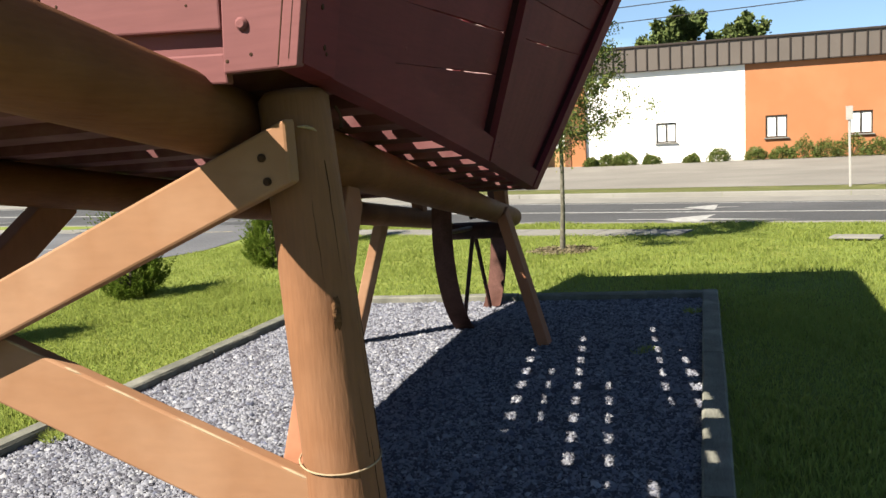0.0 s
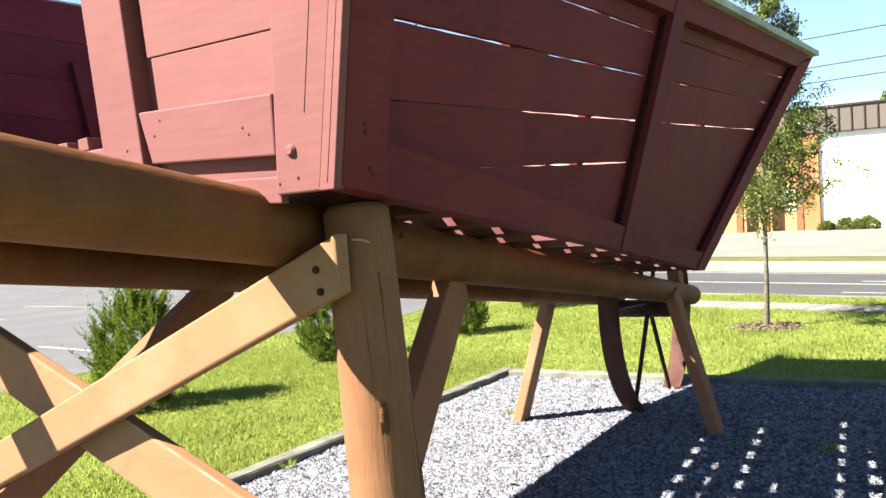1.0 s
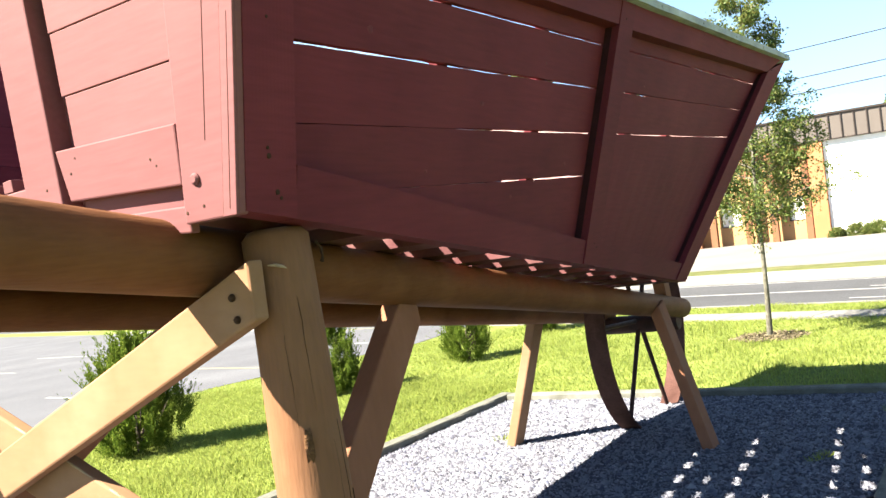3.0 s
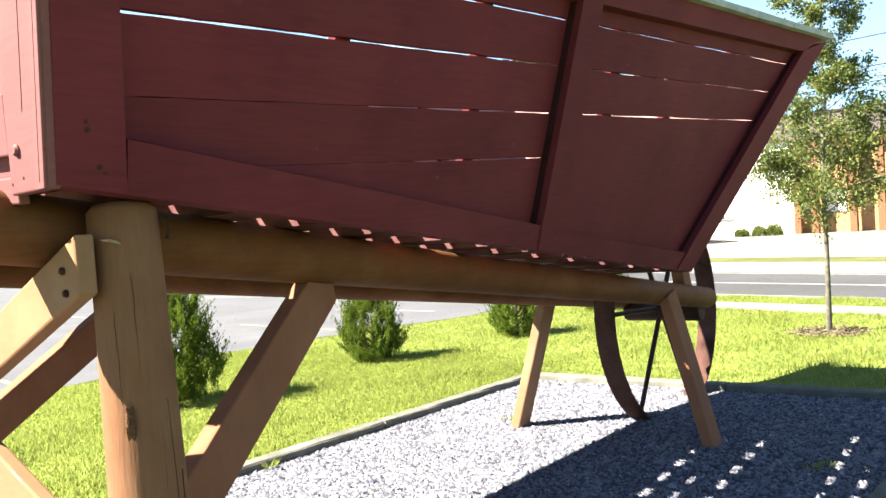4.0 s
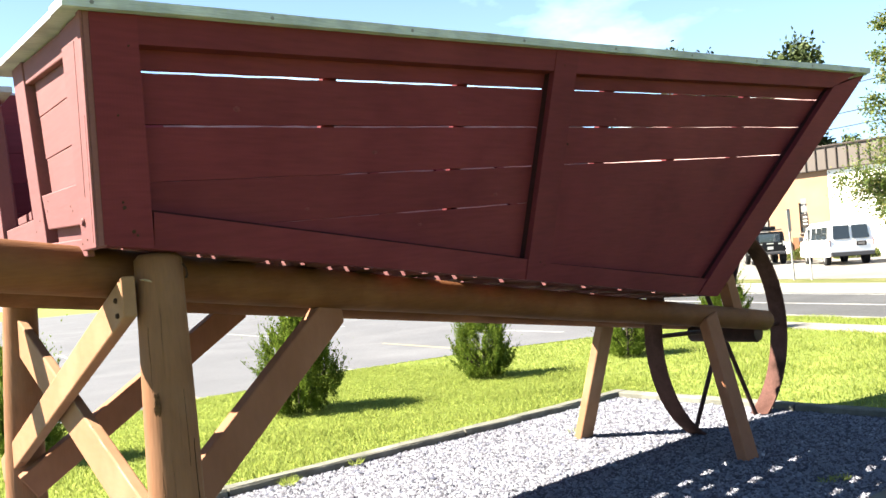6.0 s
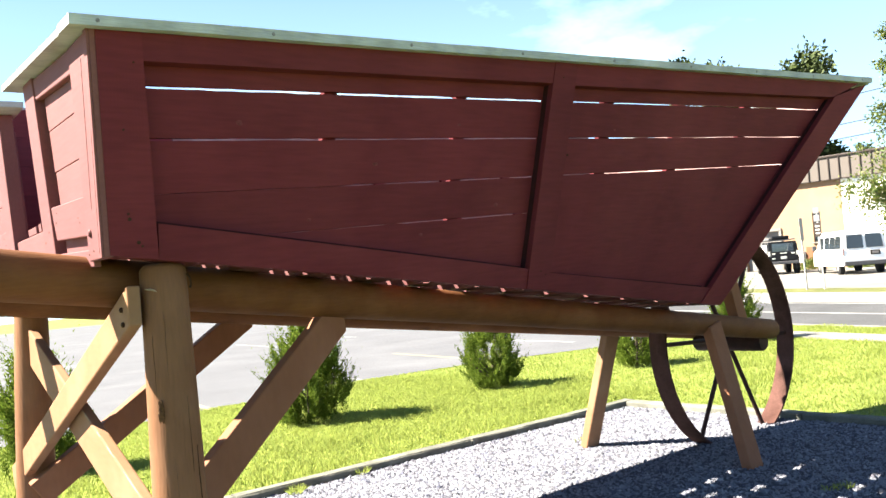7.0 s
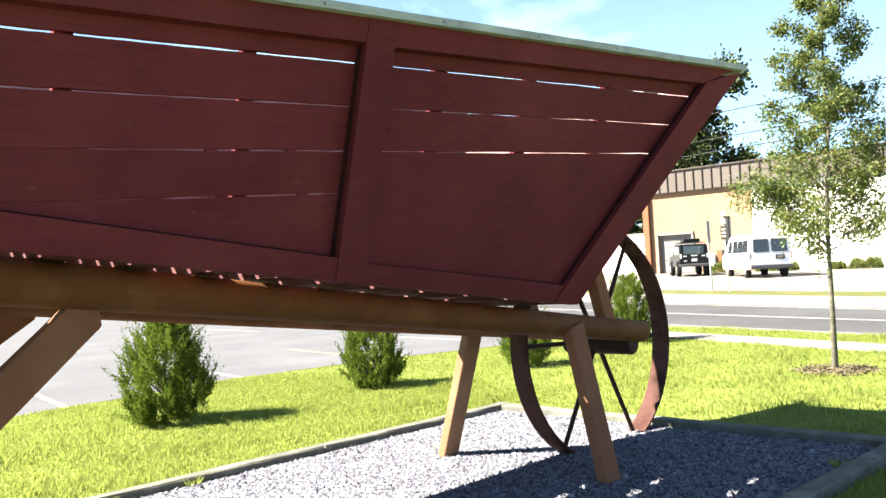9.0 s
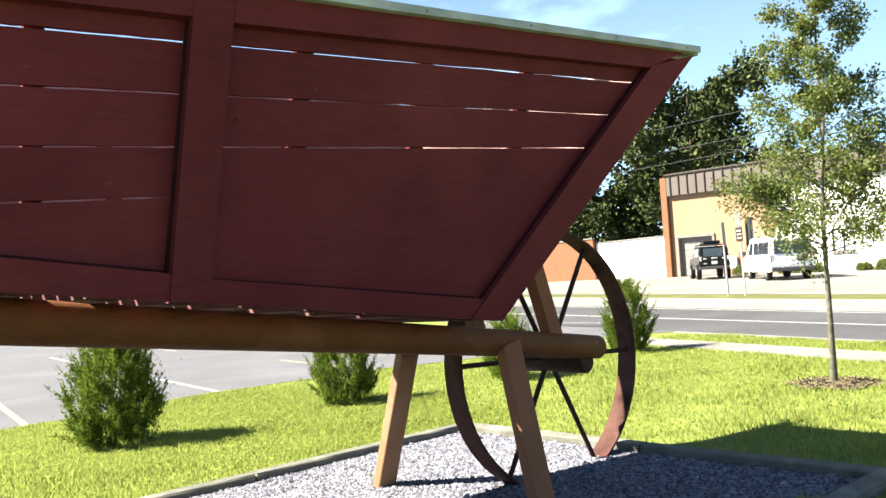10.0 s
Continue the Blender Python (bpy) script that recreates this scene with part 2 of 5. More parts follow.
M_MULCH = mat("mulch", (0.120, 0.100, 0.058), 0.95, spots=((0.085, 0.068, 0.040), (0.150, 0.125, 0.080)), scale=22, amount=0.4, bump=0.8, bump_scale=70, island=1)
M_WHITEWALL = mat("white_stucco", (0.80, 0.79, 0.76), 0.9, scale=0.6, amount=0.07, bump=0.2, bump_scale=40)
M_ORANGE = mat("orange_stucco", (0.325, 0.142, 0.068), 0.9, spots=((0.305, 0.130, 0.060), (0.345, 0.158, 0.078)), scale=0.5, amount=0.08, bump=0.2, bump_scale=40)
M_YWALL = mat("yellow_stucco", (0.262, 0.168, 0.108), 0.9, spots=((0.248, 0.156, 0.098), (0.275, 0.180, 0.118)), scale=0.5, amount=0.08, bump=0.2, bump_scale=40)
M_BAYWALL = mat("ochre_stucco", (0.37, 0.215, 0.105), 0.9, spots=((0.34, 0.195, 0.092), (0.40, 0.235, 0.12)), scale=0.5, amount=0.08, bump=0.2, bump_scale=40)
M_BRICK = mat("brown_trim", (0.166, 0.078, 0.042), 0.85, scale=2, amount=0.15, bump=0.3)
M_FASCIA = mat("bronze_metal_fascia", (0.105, 0.090, 0.080), 0.5, 0.1, scale=0.8, amount=0.15, bump=0.05, per_object=0.1)
M_FRAME = mat("dark_frame", (0.040, 0.032, 0.028), 0.5, 0.2, scale=10, amount=0.2)
M_BLIND = mat("pale_blind", (0.70, 0.70, 0.66), 0.7, scale=3, amount=0.1, bump=0)
M_GREYDOOR = mat("grey_door", (0.168, 0.159, 0.151), 0.7, scale=2, amount=0.12, bump=0.1)
M_VAN = mat("white_car_paint", (0.78, 0.78, 0.77), 0.25, scale=2, amount=0.03, bump=0, spec=0.6)
M_SUV = mat("black_car_paint", (0.006, 0.0065, 0.008), 0.45, scale=2, amount=0.2, bump=0, spec=0.15)
M_TYRE = mat("tyre_rubber", (0.018, 0.018, 0.018), 0.85, scale=20, amount=0.3)
M_STEEL = mat("galvanised_steel", (0.17, 0.165, 0.16), 0.5, 0.3, scale=6, amount=0.15, bump=0.05)
M_POST = mat("pale_sign_post", (0.30, 0.29, 0.27), 0.6, scale=6, amount=0.15, bump=0.05)
M_PLASTIC = mat("grey_plastic", (0.06, 0.06, 0.065), 0.6, scale=8, amount=0.2)
M_TAIL = mat("red_lens", (0.12, 0.015, 0.012), 0.4, scale=8, amount=0.1, bump=0)
M_PLATE = mat("plate", (0.5, 0.5, 0.46), 0.5, scale=20, amount=0.2, bump=0)
M_WIRE = mat("wire", (0.03, 0.03, 0.03), 0.7, scale=8, amount=0.1, bump=0)
M_GLASS = glass_mat("dark_glass", (0.02, 0.025, 0.028))


# ---- builders ----
def mesh_ob(name, bm, material, parent=None, label=""):
    me = bpy.data.meshes.new(name)
    bmesh.ops.recalc_face_normals(bm, faces=bm.faces)
    bm.to_mesh(me)
    bm.free()
    me.materials.append(material)
    ob = new(name, me)
    if parent:
        ob.parent = parent
    if label:
        ob["label"] = label
    return ob


def part(name, bm, material, parent, label=""):
    """One bmesh as one mesh object under a thing or under a part."""
    return mesh_ob(name, bm, material, parent, label)


def thing(name, label, category, m=None, group="", kind=""):
    ob = new(name)
    ob.empty_display_size = 0.2
    if m is not None:
        ob.matrix_basis = m
    return tagged(ob, label, category, group, kind)


def smooth(ob, angle=40):
    for p in ob.data.polygons:
        p.use_smooth = True
    ob.data.set_sharp_from_angle(angle=radians(angle))
    return ob


def box(cx, cy, cz, sx, sy, sz, bevel=0.0, rot=None, bm=None):
    own = bm is None
    bm = bm or bmesh.new()
    g = bmesh.ops.create_cube(bm, size=1.0)
    m = Matrix.Translation((cx, cy, cz)) @ (rot.to_4x4() if rot else Matrix()) @ Matrix.Diagonal((sx, sy, sz, 1))
    bmesh.ops.transform(bm, matrix=m, verts=g["verts"])
    if bevel:
        es = list({e for v in g["verts"] for e in v.link_edges})
        bmesh.ops.bevel(bm, geom=es, offset=bevel, segments=2, affect="EDGES", profile=0.5)
    return bm


def loft(rings, closed=True, caps=True, bm=None):
    """A skin over rings of equally many points."""
    bm = bm or bmesh.new()
    vs = [[bm.verts.new(p) for p in r] for r in rings]
    k = len(rings[0])
    for a, b in zip(vs, vs[1:]):
        for i in range(k if closed else k - 1):
            bm.faces.new((a[i], a[(i + 1) % k], b[(i + 1) % k], b[i]))
    if caps:
        bm.faces.new(vs[0])
        bm.faces.new(list(reversed(vs[-1])))
    return bm


def rod(points, radii, k=16, wobble=0.0, seed=0, caps=True, bm=None):
    """A round bar along points with a radius at each one."""
    rnd = random.Random(seed)
    pts = [Vector(p) for p in points]
    rings = []
    phase = [rnd.uniform(0, 6.28) for _ in range(4)]
    for i, p in enumerate(pts):
        d = (pts[min(i + 1, len(pts) - 1)] - pts[max(i - 1, 0)]).normalized()
        up = Vector((0, 0, 1)) if abs(d.z) < 0.9 else Vector((1, 0, 0))
        a = d.cross(up).normalized()
        b = a.cross(d)
        ring = []
        for j in range(k):
            th = 2 * math.pi * j / k
            w = 1 + wobble * (math.sin(2 * th + phase[0] + i * 0.35) + 0.6 * math.sin(3 * th + phase[1] - i * 0.5) + 0.5 * math.sin(i * 0.9 + phase[2]))
            ring.append(p + (a * math.cos(th) + b * math.sin(th)) * radii[i] * w)
        rings.append(ring)
    return loft(rings, caps=caps, bm=bm)


def pole_bm(a, b, ra, rb, n=14, k=24, wobble=0.012, seed=0, round_end=0.02):
    """A tapered log with softened ends."""
    a, b = Vector(a), Vector(b)
    d = (b - a).normalized()
    pts, rad = [a, a + d * round_end], [ra * 0.8, ra]
    for i in range(1, n):
        t = i / n
        pts.append(a.lerp(b, t))
        rad.append(ra + (rb - ra) * t)
    pts += [b - d * round_end, b]
    rad += [rb, rb * 0.8]
    return rod(pts, rad, k, wobble, seed)


def plank(a, b, width, thick, wide_dir, bevel=0.006, cut_a=0.0, cut_b=0.0):
    """A plank from a to b; its width lies along wide_dir. cut_a, cut_b shear its ends along its length."""
    a, b = Vector(a), Vector(b)
    d = (b - a).normalized()
    w = Vector(wide_dir)
    w = (w - d * w.dot(d)).normalized()
    t = d.cross(w).normalized()
    bm = bmesh.new()
    rings = []
    for p, cut in ((a, cut_a), (b, cut_b)):
        rings.append([p + w * (i * width / 2) + d * (i * cut) + t * (j * thick / 2) for i, j in ((-1, -1), (1, -1), (1, 1), (-1, 1))])
    loft(rings, bm=bm)
    if bevel:
        bmesh.ops.bevel(bm, geom=list(bm.edges), offset=bevel, segments=2, affect="EDGES", profile=0.5)
    return bm


def cloud_mesh(name, verts, faces, material, parent=None):
    """A mesh from arrays of vertices and faces of equal size."""
    me = bpy.data.meshes.new(name)
    verts, faces = np.asarray(verts, np.float32).reshape(-1, 3), np.asarray(faces, np.int32)
    k = faces.shape[1]
    me.vertices.add(len(verts))
    me.vertices.foreach_set("co", verts.ravel())
    me.loops.add(faces.size)
    me.loops.foreach_set("vertex_index", faces.ravel())
    me.polygons.add(len(faces))
    me.polygons.foreach_set("loop_start", np.arange(0, faces.size, k, dtype=np.int32))
    me.polygons.foreach_set("loop_total", np.full(len(faces), k, np.int32))
    me.update(calc_edges=True)
    me.materials.append(material)
    ob = new(name, me)
    if parent:
        ob.parent = parent
    return ob


def leaves(centres, dirs, length, width, rng, fold=0.25):
    """Small folded leaves: four corners each, two triangles that share the midrib."""
    n = len(centres)
    d = dirs / np.linalg.norm(dirs, axis=1, keepdims=True)
    r = rng.normal(size=(n, 3))
    s = np.cross(d, r)
    s /= np.linalg.norm(s, axis=1, keepdims=True) + 1e-9
    u = np.cross(s, d)
    ln = (length * rng.uniform(0.7, 1.35, n))[:, None]
    wd = (width * rng.uniform(0.7, 1.3, n))[:, None]
    tip = centres + d * ln
    mid = centres + d * ln * 0.45
    a = mid + s * wd + u * wd * fold
    b = mid - s * wd + u * wd * fold
    v = np.stack([centres, a, tip, b], 1).reshape(-1, 3)
    base = np.arange(n)[:, None] * 4
    f = np.concatenate([base + np.array([[0, 1, 2]]), base + np.array([[0, 2, 3]])], 1).reshape(-1, 3)
    return v, f


# ---- ground ----
ROAD_N, ROAD_R = Vector((0.942, -0.335, 0)), Vector((0.335, 0.942, 0))


def road_point(s, q, z=0.0):
    p = ROAD_N * s + ROAD_R * q
    return Vector((p.x, p.y, z))


def rise(s, y):
    """The road climbs gently along its length, and the forecourt beyond it a little more."""
    y = max(-60.0, min(90.0, y))
    a = min(1.0, max(0.0, (s - 8.85) / 7.05)) * 0.014 * y
    w = min(1.0, max(0.0, (s - 17.8) / 13.0))
    w = w * w * (3 - 2 * w)
    return a * (1 - w) + w * (-0.15 + 0.022 * y)


KERB_NEAR, KERB_FAR = 8.85, 15.9
WALK = (6.85, 7.6, 1.6)   # near edge, far edge, end


def ground_z(s, q):
    return (-0.22 if KERB_NEAR < s < KERB_FAR else -0.012) + rise(s, road_point(s, q).y)


s_cuts = [-2500, -700, -200, -60, -30, -15, -8, -4, 0, 3, 6, KERB_NEAR, KERB_NEAR + 0.002, 12, KERB_FAR - 0.002, KERB_FAR, 17.8, 19.5, 22, 25, 28, 32, 36, 42, 50, 70, 120, 300, 900, 2500]
q_cuts = [-2500, -700, -200, -80, -50, -30, -20, -12, -6, 0, 6, 12, 20, 30, 40, 55, 80, 150, 400, 1000, 2500]
bm = bmesh.new()
grid = [[bm.verts.new(road_point(s, q, ground_z(s, q))) for q in q_cuts] for s in s_cuts]
for i in range(len(s_cuts) - 1):
    for j in range(len(q_cuts) - 1):
        bm.faces.new((grid[i][j], grid[i + 1][j], grid[i + 1][j + 1], grid[i][j + 1]))
ground = tagged(mesh_ob("ground", bm, M_LAWN), "mown bright green lawn around the gravel bed", "lawn", kind="structure")


def sheet(name, outline, material, z, label, category, up=None):
    """A flat sheet in the given outline, triangulated, 4 mm or more above the ground."""
    bm = bmesh.new()
    vs = [bm.verts.new((x, y, z if up is None else z + up(x, y))) for x, y in outline]
    f = bm.faces.new(vs)
    bmesh.ops.triangulate(bm, faces=[f])
    return tagged(mesh_ob(name, bm, material), label, category, kind="structure")


def band(name, s0, s1, q0, q1, material, z, label, category, step=3.0, climb=True):
    """A strip along the road between two offsets, following the ground."""
    bm = bmesh.new()
    nq, ns = max(1, int((q1 - q0) / step)), max(1, int((s1 - s0) / step))
    vs = []
    for i in range(ns + 1):
        s = s0 + (s1 - s0) * i / ns
        row = []
        for j in range(nq + 1):
            p = road_point(s, q0 + (q1 - q0) * j / nq)
            row.append(bm.verts.new((p.x, p.y, z + (rise(s, p.y) if climb else 0))))
        vs.append(row)
    for i in range(ns):
        for j in range(nq):
            bm.faces.new((vs[i][j], vs[i + 1][j], vs[i + 1][j + 1], vs[i][j + 1]))
    return tagged(mesh_ob(name, bm, material), label, category, kind="structure")


road = band("road", KERB_NEAR, KERB_FAR, -150, 160, M_ROAD, -0.122, "grey asphalt road with white lane lines", "road", 3)
# car park and its drive, meeting the road
LOT = [(-90, 8.2), (-40, 8.2), (-8, 8.5), (-2, 8.75), (1.5, 9.25), (3.5, 9.2), (5.5, 8.75), (7.4, 8.0)]
drive = [road_point(6.9, 11.4), road_point(8.2, 11.0), road_point(KERB_NEAR, 10.4), road_point(KERB_NEAR, 19.0), road_point(7.6, 21.0), road_point(6.8, 24.0), road_point(6.8, 150.0)]
lot = sheet("pavement", LOT + [(p.x, p.y) for p in drive] + [(-90, 150)], M_ASPHALT, -0.002, "light grey asphalt car park with painted bays", "car park")
apron = bmesh.new()
vs = [apron.verts.new(p) for p in (road_point(KERB_NEAR, 10.4, -0.002), road_point(KERB_NEAR + 0.7, 10.4, -0.096), road_point(KERB_NEAR + 0.7, 19.0, -0.085), road_point(KERB_NEAR, 19.0, -0.002))]
apron.faces.new(vs)
tagged(mesh_ob("pavement", apron, M_ASPHALT), "sloping asphalt apron of the car park drive", "pavement", kind="structure")


def stripe(a, b, width, z, material, label):
    a, b = Vector((*a, 0)), Vector((*b, 0))
    w = (b - a).normalized().cross(Vector((0, 0, 1))) * width / 2
    bm = bmesh.new()
    bm.faces.new([bm.verts.new((p.x, p.y, z)) for p in (a - w, a + w, b + w, b - w)])
    return tagged(mesh_ob("road_marking", bm, material), label, "road marking", kind="structure")


for i in range(-3, 5):
    x0 = 2.34 + 2.95 * i
    stripe((x0, 8.9 if i < 1 else 9.6), (x0 + 0.62, 13.4), 0.10, 0.003, M_YELLOW if i % 2 else M_MARK, "faded painted bay line on asphalt")
for i in range(-2, 6):
    stripe((4.0 + 2.95 * i, 21.5), (4.7 + 2.95 * i, 26.5), 0.10, 0.003, M_MARK, "faded painted bay line on asphalt")
band("road_shoulder", 14.3, KERB_FAR - 0.02, -120, 130, M_CONC, -0.118, "pale concrete shoulder along the far kerb", "shoulder", 3)
for s, w in ((11.85, 0.15), (14.05, 0.11)):
    band("road_marking", s - w / 2, s + w / 2, -120, 130, M_MARK, -0.117, "white lane line painted on the road", "road marking", 3)
# turn arrows in the near lanes
for pieces in ((((10.24, 4.2), (10.36, 4.2), (10.36, 3.1), (10.24, 3.1)), ((9.45, 2.3), (11.25, 2.5), (10.3, 3.3)), ((10.2, 2.45), (10.45, 2.45), (10.2, 0.55))),
               (((12.3, 4.8), (12.42, 4.8), (12.5, 3.4), (12.3, 3.4)), ((12.2, 2.85), (13.5, 3.2), (12.8, 3.75)), ((12.7, 3.0), (12.9, 3.0), (13.0, 2.45)))):
    bm = bmesh.new()
    for tri in pieces:
        bm.faces.new([bm.verts.new(road_point(s, q, -0.112 + rise(s, road_point(s, q).y))) for s, q in tri])
    tagged(mesh_ob("road_marking", bm, M_MARK), "white turn arrow painted on the road lane", "road marking", kind="structure")

for q0, q1 in ((WALK[2], 11.1), (19.0, 150.0)):
    n = int((min(q1, 40) - max(q0, -30)) / 1.5)
    for i in range(n):
        a, b = max(q0, -30) + 1.5 * i + 0.008, max(q0, -30) + 1.5 * (i + 1) - 0.008
        bm = bmesh.new()
        loft([[road_point(s, q, z) for s, z in ((WALK[0], -0.05), (WALK[0], 0.012), (WALK[1], 0.012), (WALK[1], -0.05))] for q in (a, b)], bm=bm)
        part("slab", bm, M_CONC, None)
slabs = [o for o in bpy.data.objects if o.name.startswith("slab")]
walk_way = thing("sidewalk", "pale concrete sidewalk slabs across the lawn", "sidewalk", kind="structure")
for o in slabs:
    o.parent = walk_way
for s, side, q0, q1 in ((KERB_NEAR, 1, -60, 10.4), (KERB_NEAR, 1, 19.0, 80), (KERB_FAR, -1, -60, 80)):
    kerb = thing("kerb", "pale concrete kerb along the road", "kerb", kind="structure")
    n = int((q1 - q0) / 3)
    for i in range(n):
        a, b = q0 + (q1 - q0) * i / n + 0.005, q0 + (q1 - q0) * (i + 1) / n - 0.005
        sec = [(s - 0.16 * side, -0.24), (s - 0.16 * side, 0.004), (s - 0.015 * side, 0.004), (s + 0.005 * side, -0.012), (s + 0.02 * side, -0.24)]
        bm = bmesh.new()
        loft([[road_point(c, q, z + rise(s, road_point(s, q).y)) for c, z in sec] for q in (a, b)], bm=bm)
        part("kerb_stone", bm, M_CONC, kerb)
band("verge", KERB_FAR + 0.17, 17.8, -60, 100, M_VERGE, -0.004, "narrow strip of dry olive grass behind kerb", "verge", 3)
band("forecourt", 17.8, 46, -60, 100, M_FORE, 0.004, "pale sunlit concrete forecourt before the building", "forecourt", 4)

# ---- gravel bed with its timber edging ----
BED = (-7.0, 1.80, -1.17, 2.74)   # x0, x1, y0, y1 inside the edging
bed = sheet("ground_bed", [(BED[0], BED[2]), (BED[1], BED[2]), (BED[1], BED[3]), (BED[0], BED[3])], M_BED, 0.002, "bed of loose pale grey gravel", "gravel")
rng = np.random.default_rng(5)
# a crushed stone: a four-cornered foot under a slanted ridge
STONE_V = np.array([(-1, -0.8, -0.6), (1, -0.9, -0.6), (0.9, 0.9, -0.6), (-1.1, 0.8, -0.6), (-0.45, 0.15, 1.0), (0.6, -0.1, 0.8)], float)
STONE_F = np.array([(0, 1, 5), (0, 5, 4), (1, 2, 5), (2, 3, 4), (2, 4, 5), (3, 0, 4)])


def stones(n, x0, x1, y0, y1, size, rng):
    c = np.stack([rng.uniform(x0, x1, n), rng.uniform(y0, y1, n), np.zeros(n)], 1)
    rad = size * rng.lognormal(0, 0.33, n)
    sc = np.stack([rng.uniform(0.8, 1.35, n), rng.uniform(0.6, 1.0, n), rng.uniform(0.38, 0.75, n)], 1) * rad[:, None]
    c[:, 2] = 0.004 + sc[:, 2] * rng.uniform(0.2, 1.1, n)
    th = rng.uniform(0, 6.283, n)
    v = (STONE_V[None] + rng.normal(0, 0.22, (n, 6, 3))) * sc[:, None]
    x = v[..., 0] * np.cos(th)[:, None] - v[..., 1] * np.sin(th)[:, None]
    y = v[..., 0] * np.sin(th)[:, None] + v[..., 1] * np.cos(th)[:, None]
    z = v[..., 2] + 0.5 * x * rng.normal(0, 0.6, (n, 1))
    v = np.stack([x, y, z], -1) + c[:, None]
    f = STONE_F[None] + (np.arange(n) * 6)[:, None, None]
    return v.reshape(-1, 3), f.reshape(-1, 3)


parts = [stones(195000, -4.0, BED[1], BED[2], BED[3], 0.0082, rng), stones(30000, -7.0, -4.0, BED[2], BED[3], 0.015, rng)]
v = np.concatenate([p[0] for p in parts])
f = np.concatenate([parts[0][1], parts[1][1] + len(parts[0][0])])
gravel = tagged(cloud_mesh("gravel", v, f, M_GRAVEL), "loose pale grey crushed gravel filling the bed", "gravel", kind="stuff")

TIMBERS = []


def timber(a, b, seed):
    """A weathered landscape timber with flat top and worn edges."""
    a, b = Vector((*a, 0)), Vector((*b, 0))
    d = (b - a).normalized()
    w = d.cross(Vector((0, 0, 1)))
    rnd = random.Random(seed)
    n = max(3, int((b - a).length / 0.25))
    sec = [(-0.072, -0.03), (-0.072, 0.056), (-0.058, 0.070), (0.058, 0.070), (0.072, 0.056), (0.072, -0.03)]
    rings = []
    for i in range(n + 1):
        p = a + (b - a) * (i / n)
        rings.append([p + w * (x + rnd.uniform(-0.003, 0.003)) + Vector((0, 0, z + rnd.uniform(-0.003, 0.003))) for x, z in sec])
    ob = mesh_ob("edging_timber", loft(rings), M_TIMBER)
    return tagged(ob, "grey weathered landscape timber edging the gravel bed", "timber", group="timbers round the gravel bed")


k = 0
for y in (BED[2] - 0.075, BED[3] + 0.075):
    x = BED[1] + 0.15
    while x > -7:
        timber((x - 2.42, y), (x, y), k)
        x -= 2.44
        k += 1
timber((BED[1] + 0.075, BED[2] - 0.02), (BED[1] + 0.075, 0.62), k)
timber((BED[0] - 0.075, BED[2] - 0.02), (BED[0] - 0.075, 0.75), k + 2)
timber((BED[0] - 0.075, 0.77), (BED[0] - 0.075, BED[3] + 0.02), k + 3)
timber((BED[1] + 0.075, 0.64), (BED[1] + 0.075, BED[3] - 0.01), k + 1)

# ---- grass blades ----


def blades(n, x0, x1, y0, y1, tall, rng):
    x, y = rng.uniform(x0, x1, n) + rng.normal(0, 0.3, n), rng.uniform(y0, y1, n) + rng.normal(0, 0.3, n)
    inside = (x < BED[1] + 0.16) & (x > BED[0] - 0.16) & (y > BED[2] - 0.16) & (y < BED[3] + 0.16)
    s = ROAD_N.x * x + ROAD_N.y * y
    lot_y = np.interp(x, [p[0] for p in LOT] + [10.0], [p[1] for p in LOT] + [6.4])
    ring = (x - 5.69) ** 2 + (y - 0.79) ** 2 < 0.5 ** 2 * rng.uniform(0.6, 1.2, n)
    ok = ~inside & (y < lot_y - 0.02) & ~ring & ((s < WALK[0] - 0.02) | ((s > WALK[1] + 0.02) | (ROAD_R.x * x + ROAD_R.y * y < WALK[2] - 0.05)) & (s < KERB_NEAR - 0.17))
    x, y = x[ok], y[ok]
    n = len(x)
    patch = 0.75 + 0.5 * np.sin(x * 2.1 + np.sin(y * 1.7)) * np.sin(y * 2.6 + x * 0.4)
    h = tall * rng.uniform(0.5, 1.25, n) * np.clip(patch, 0.55, 1.3)
    th = rng.uniform(0, 6.283, n)
    w = rng.uniform(0.003, 0.0065, n)
    lean = rng.normal(0, 0.45, (n, 2)) * h[:, None]
    p = np.stack([x, y, np.full(n, -0.014)], 1)
    sd = np.stack([np.cos(th) * w, np.sin(th) * w, np.zeros(n)], 1)
    mid = p + np.stack([lean[:, 0] * 0.35, lean[:, 1] * 0.35, h * 0.6], 1)
    tip = p + np.stack([lean[:, 0], lean[:, 1], h], 1)
    v = np.stack([p - sd, p + sd, mid + sd * 0.8, tip, mid - sd * 0.8], 1).reshape(-1, 3)
    b = np.arange(n)[:, None] * 5
    f = np.concatenate([b + np.array([[0, 1, 2]]), b + np.array([[0, 2, 4]]), b + np.array([[4, 2, 3]])], 1).reshape(-1, 3)
    return v, f


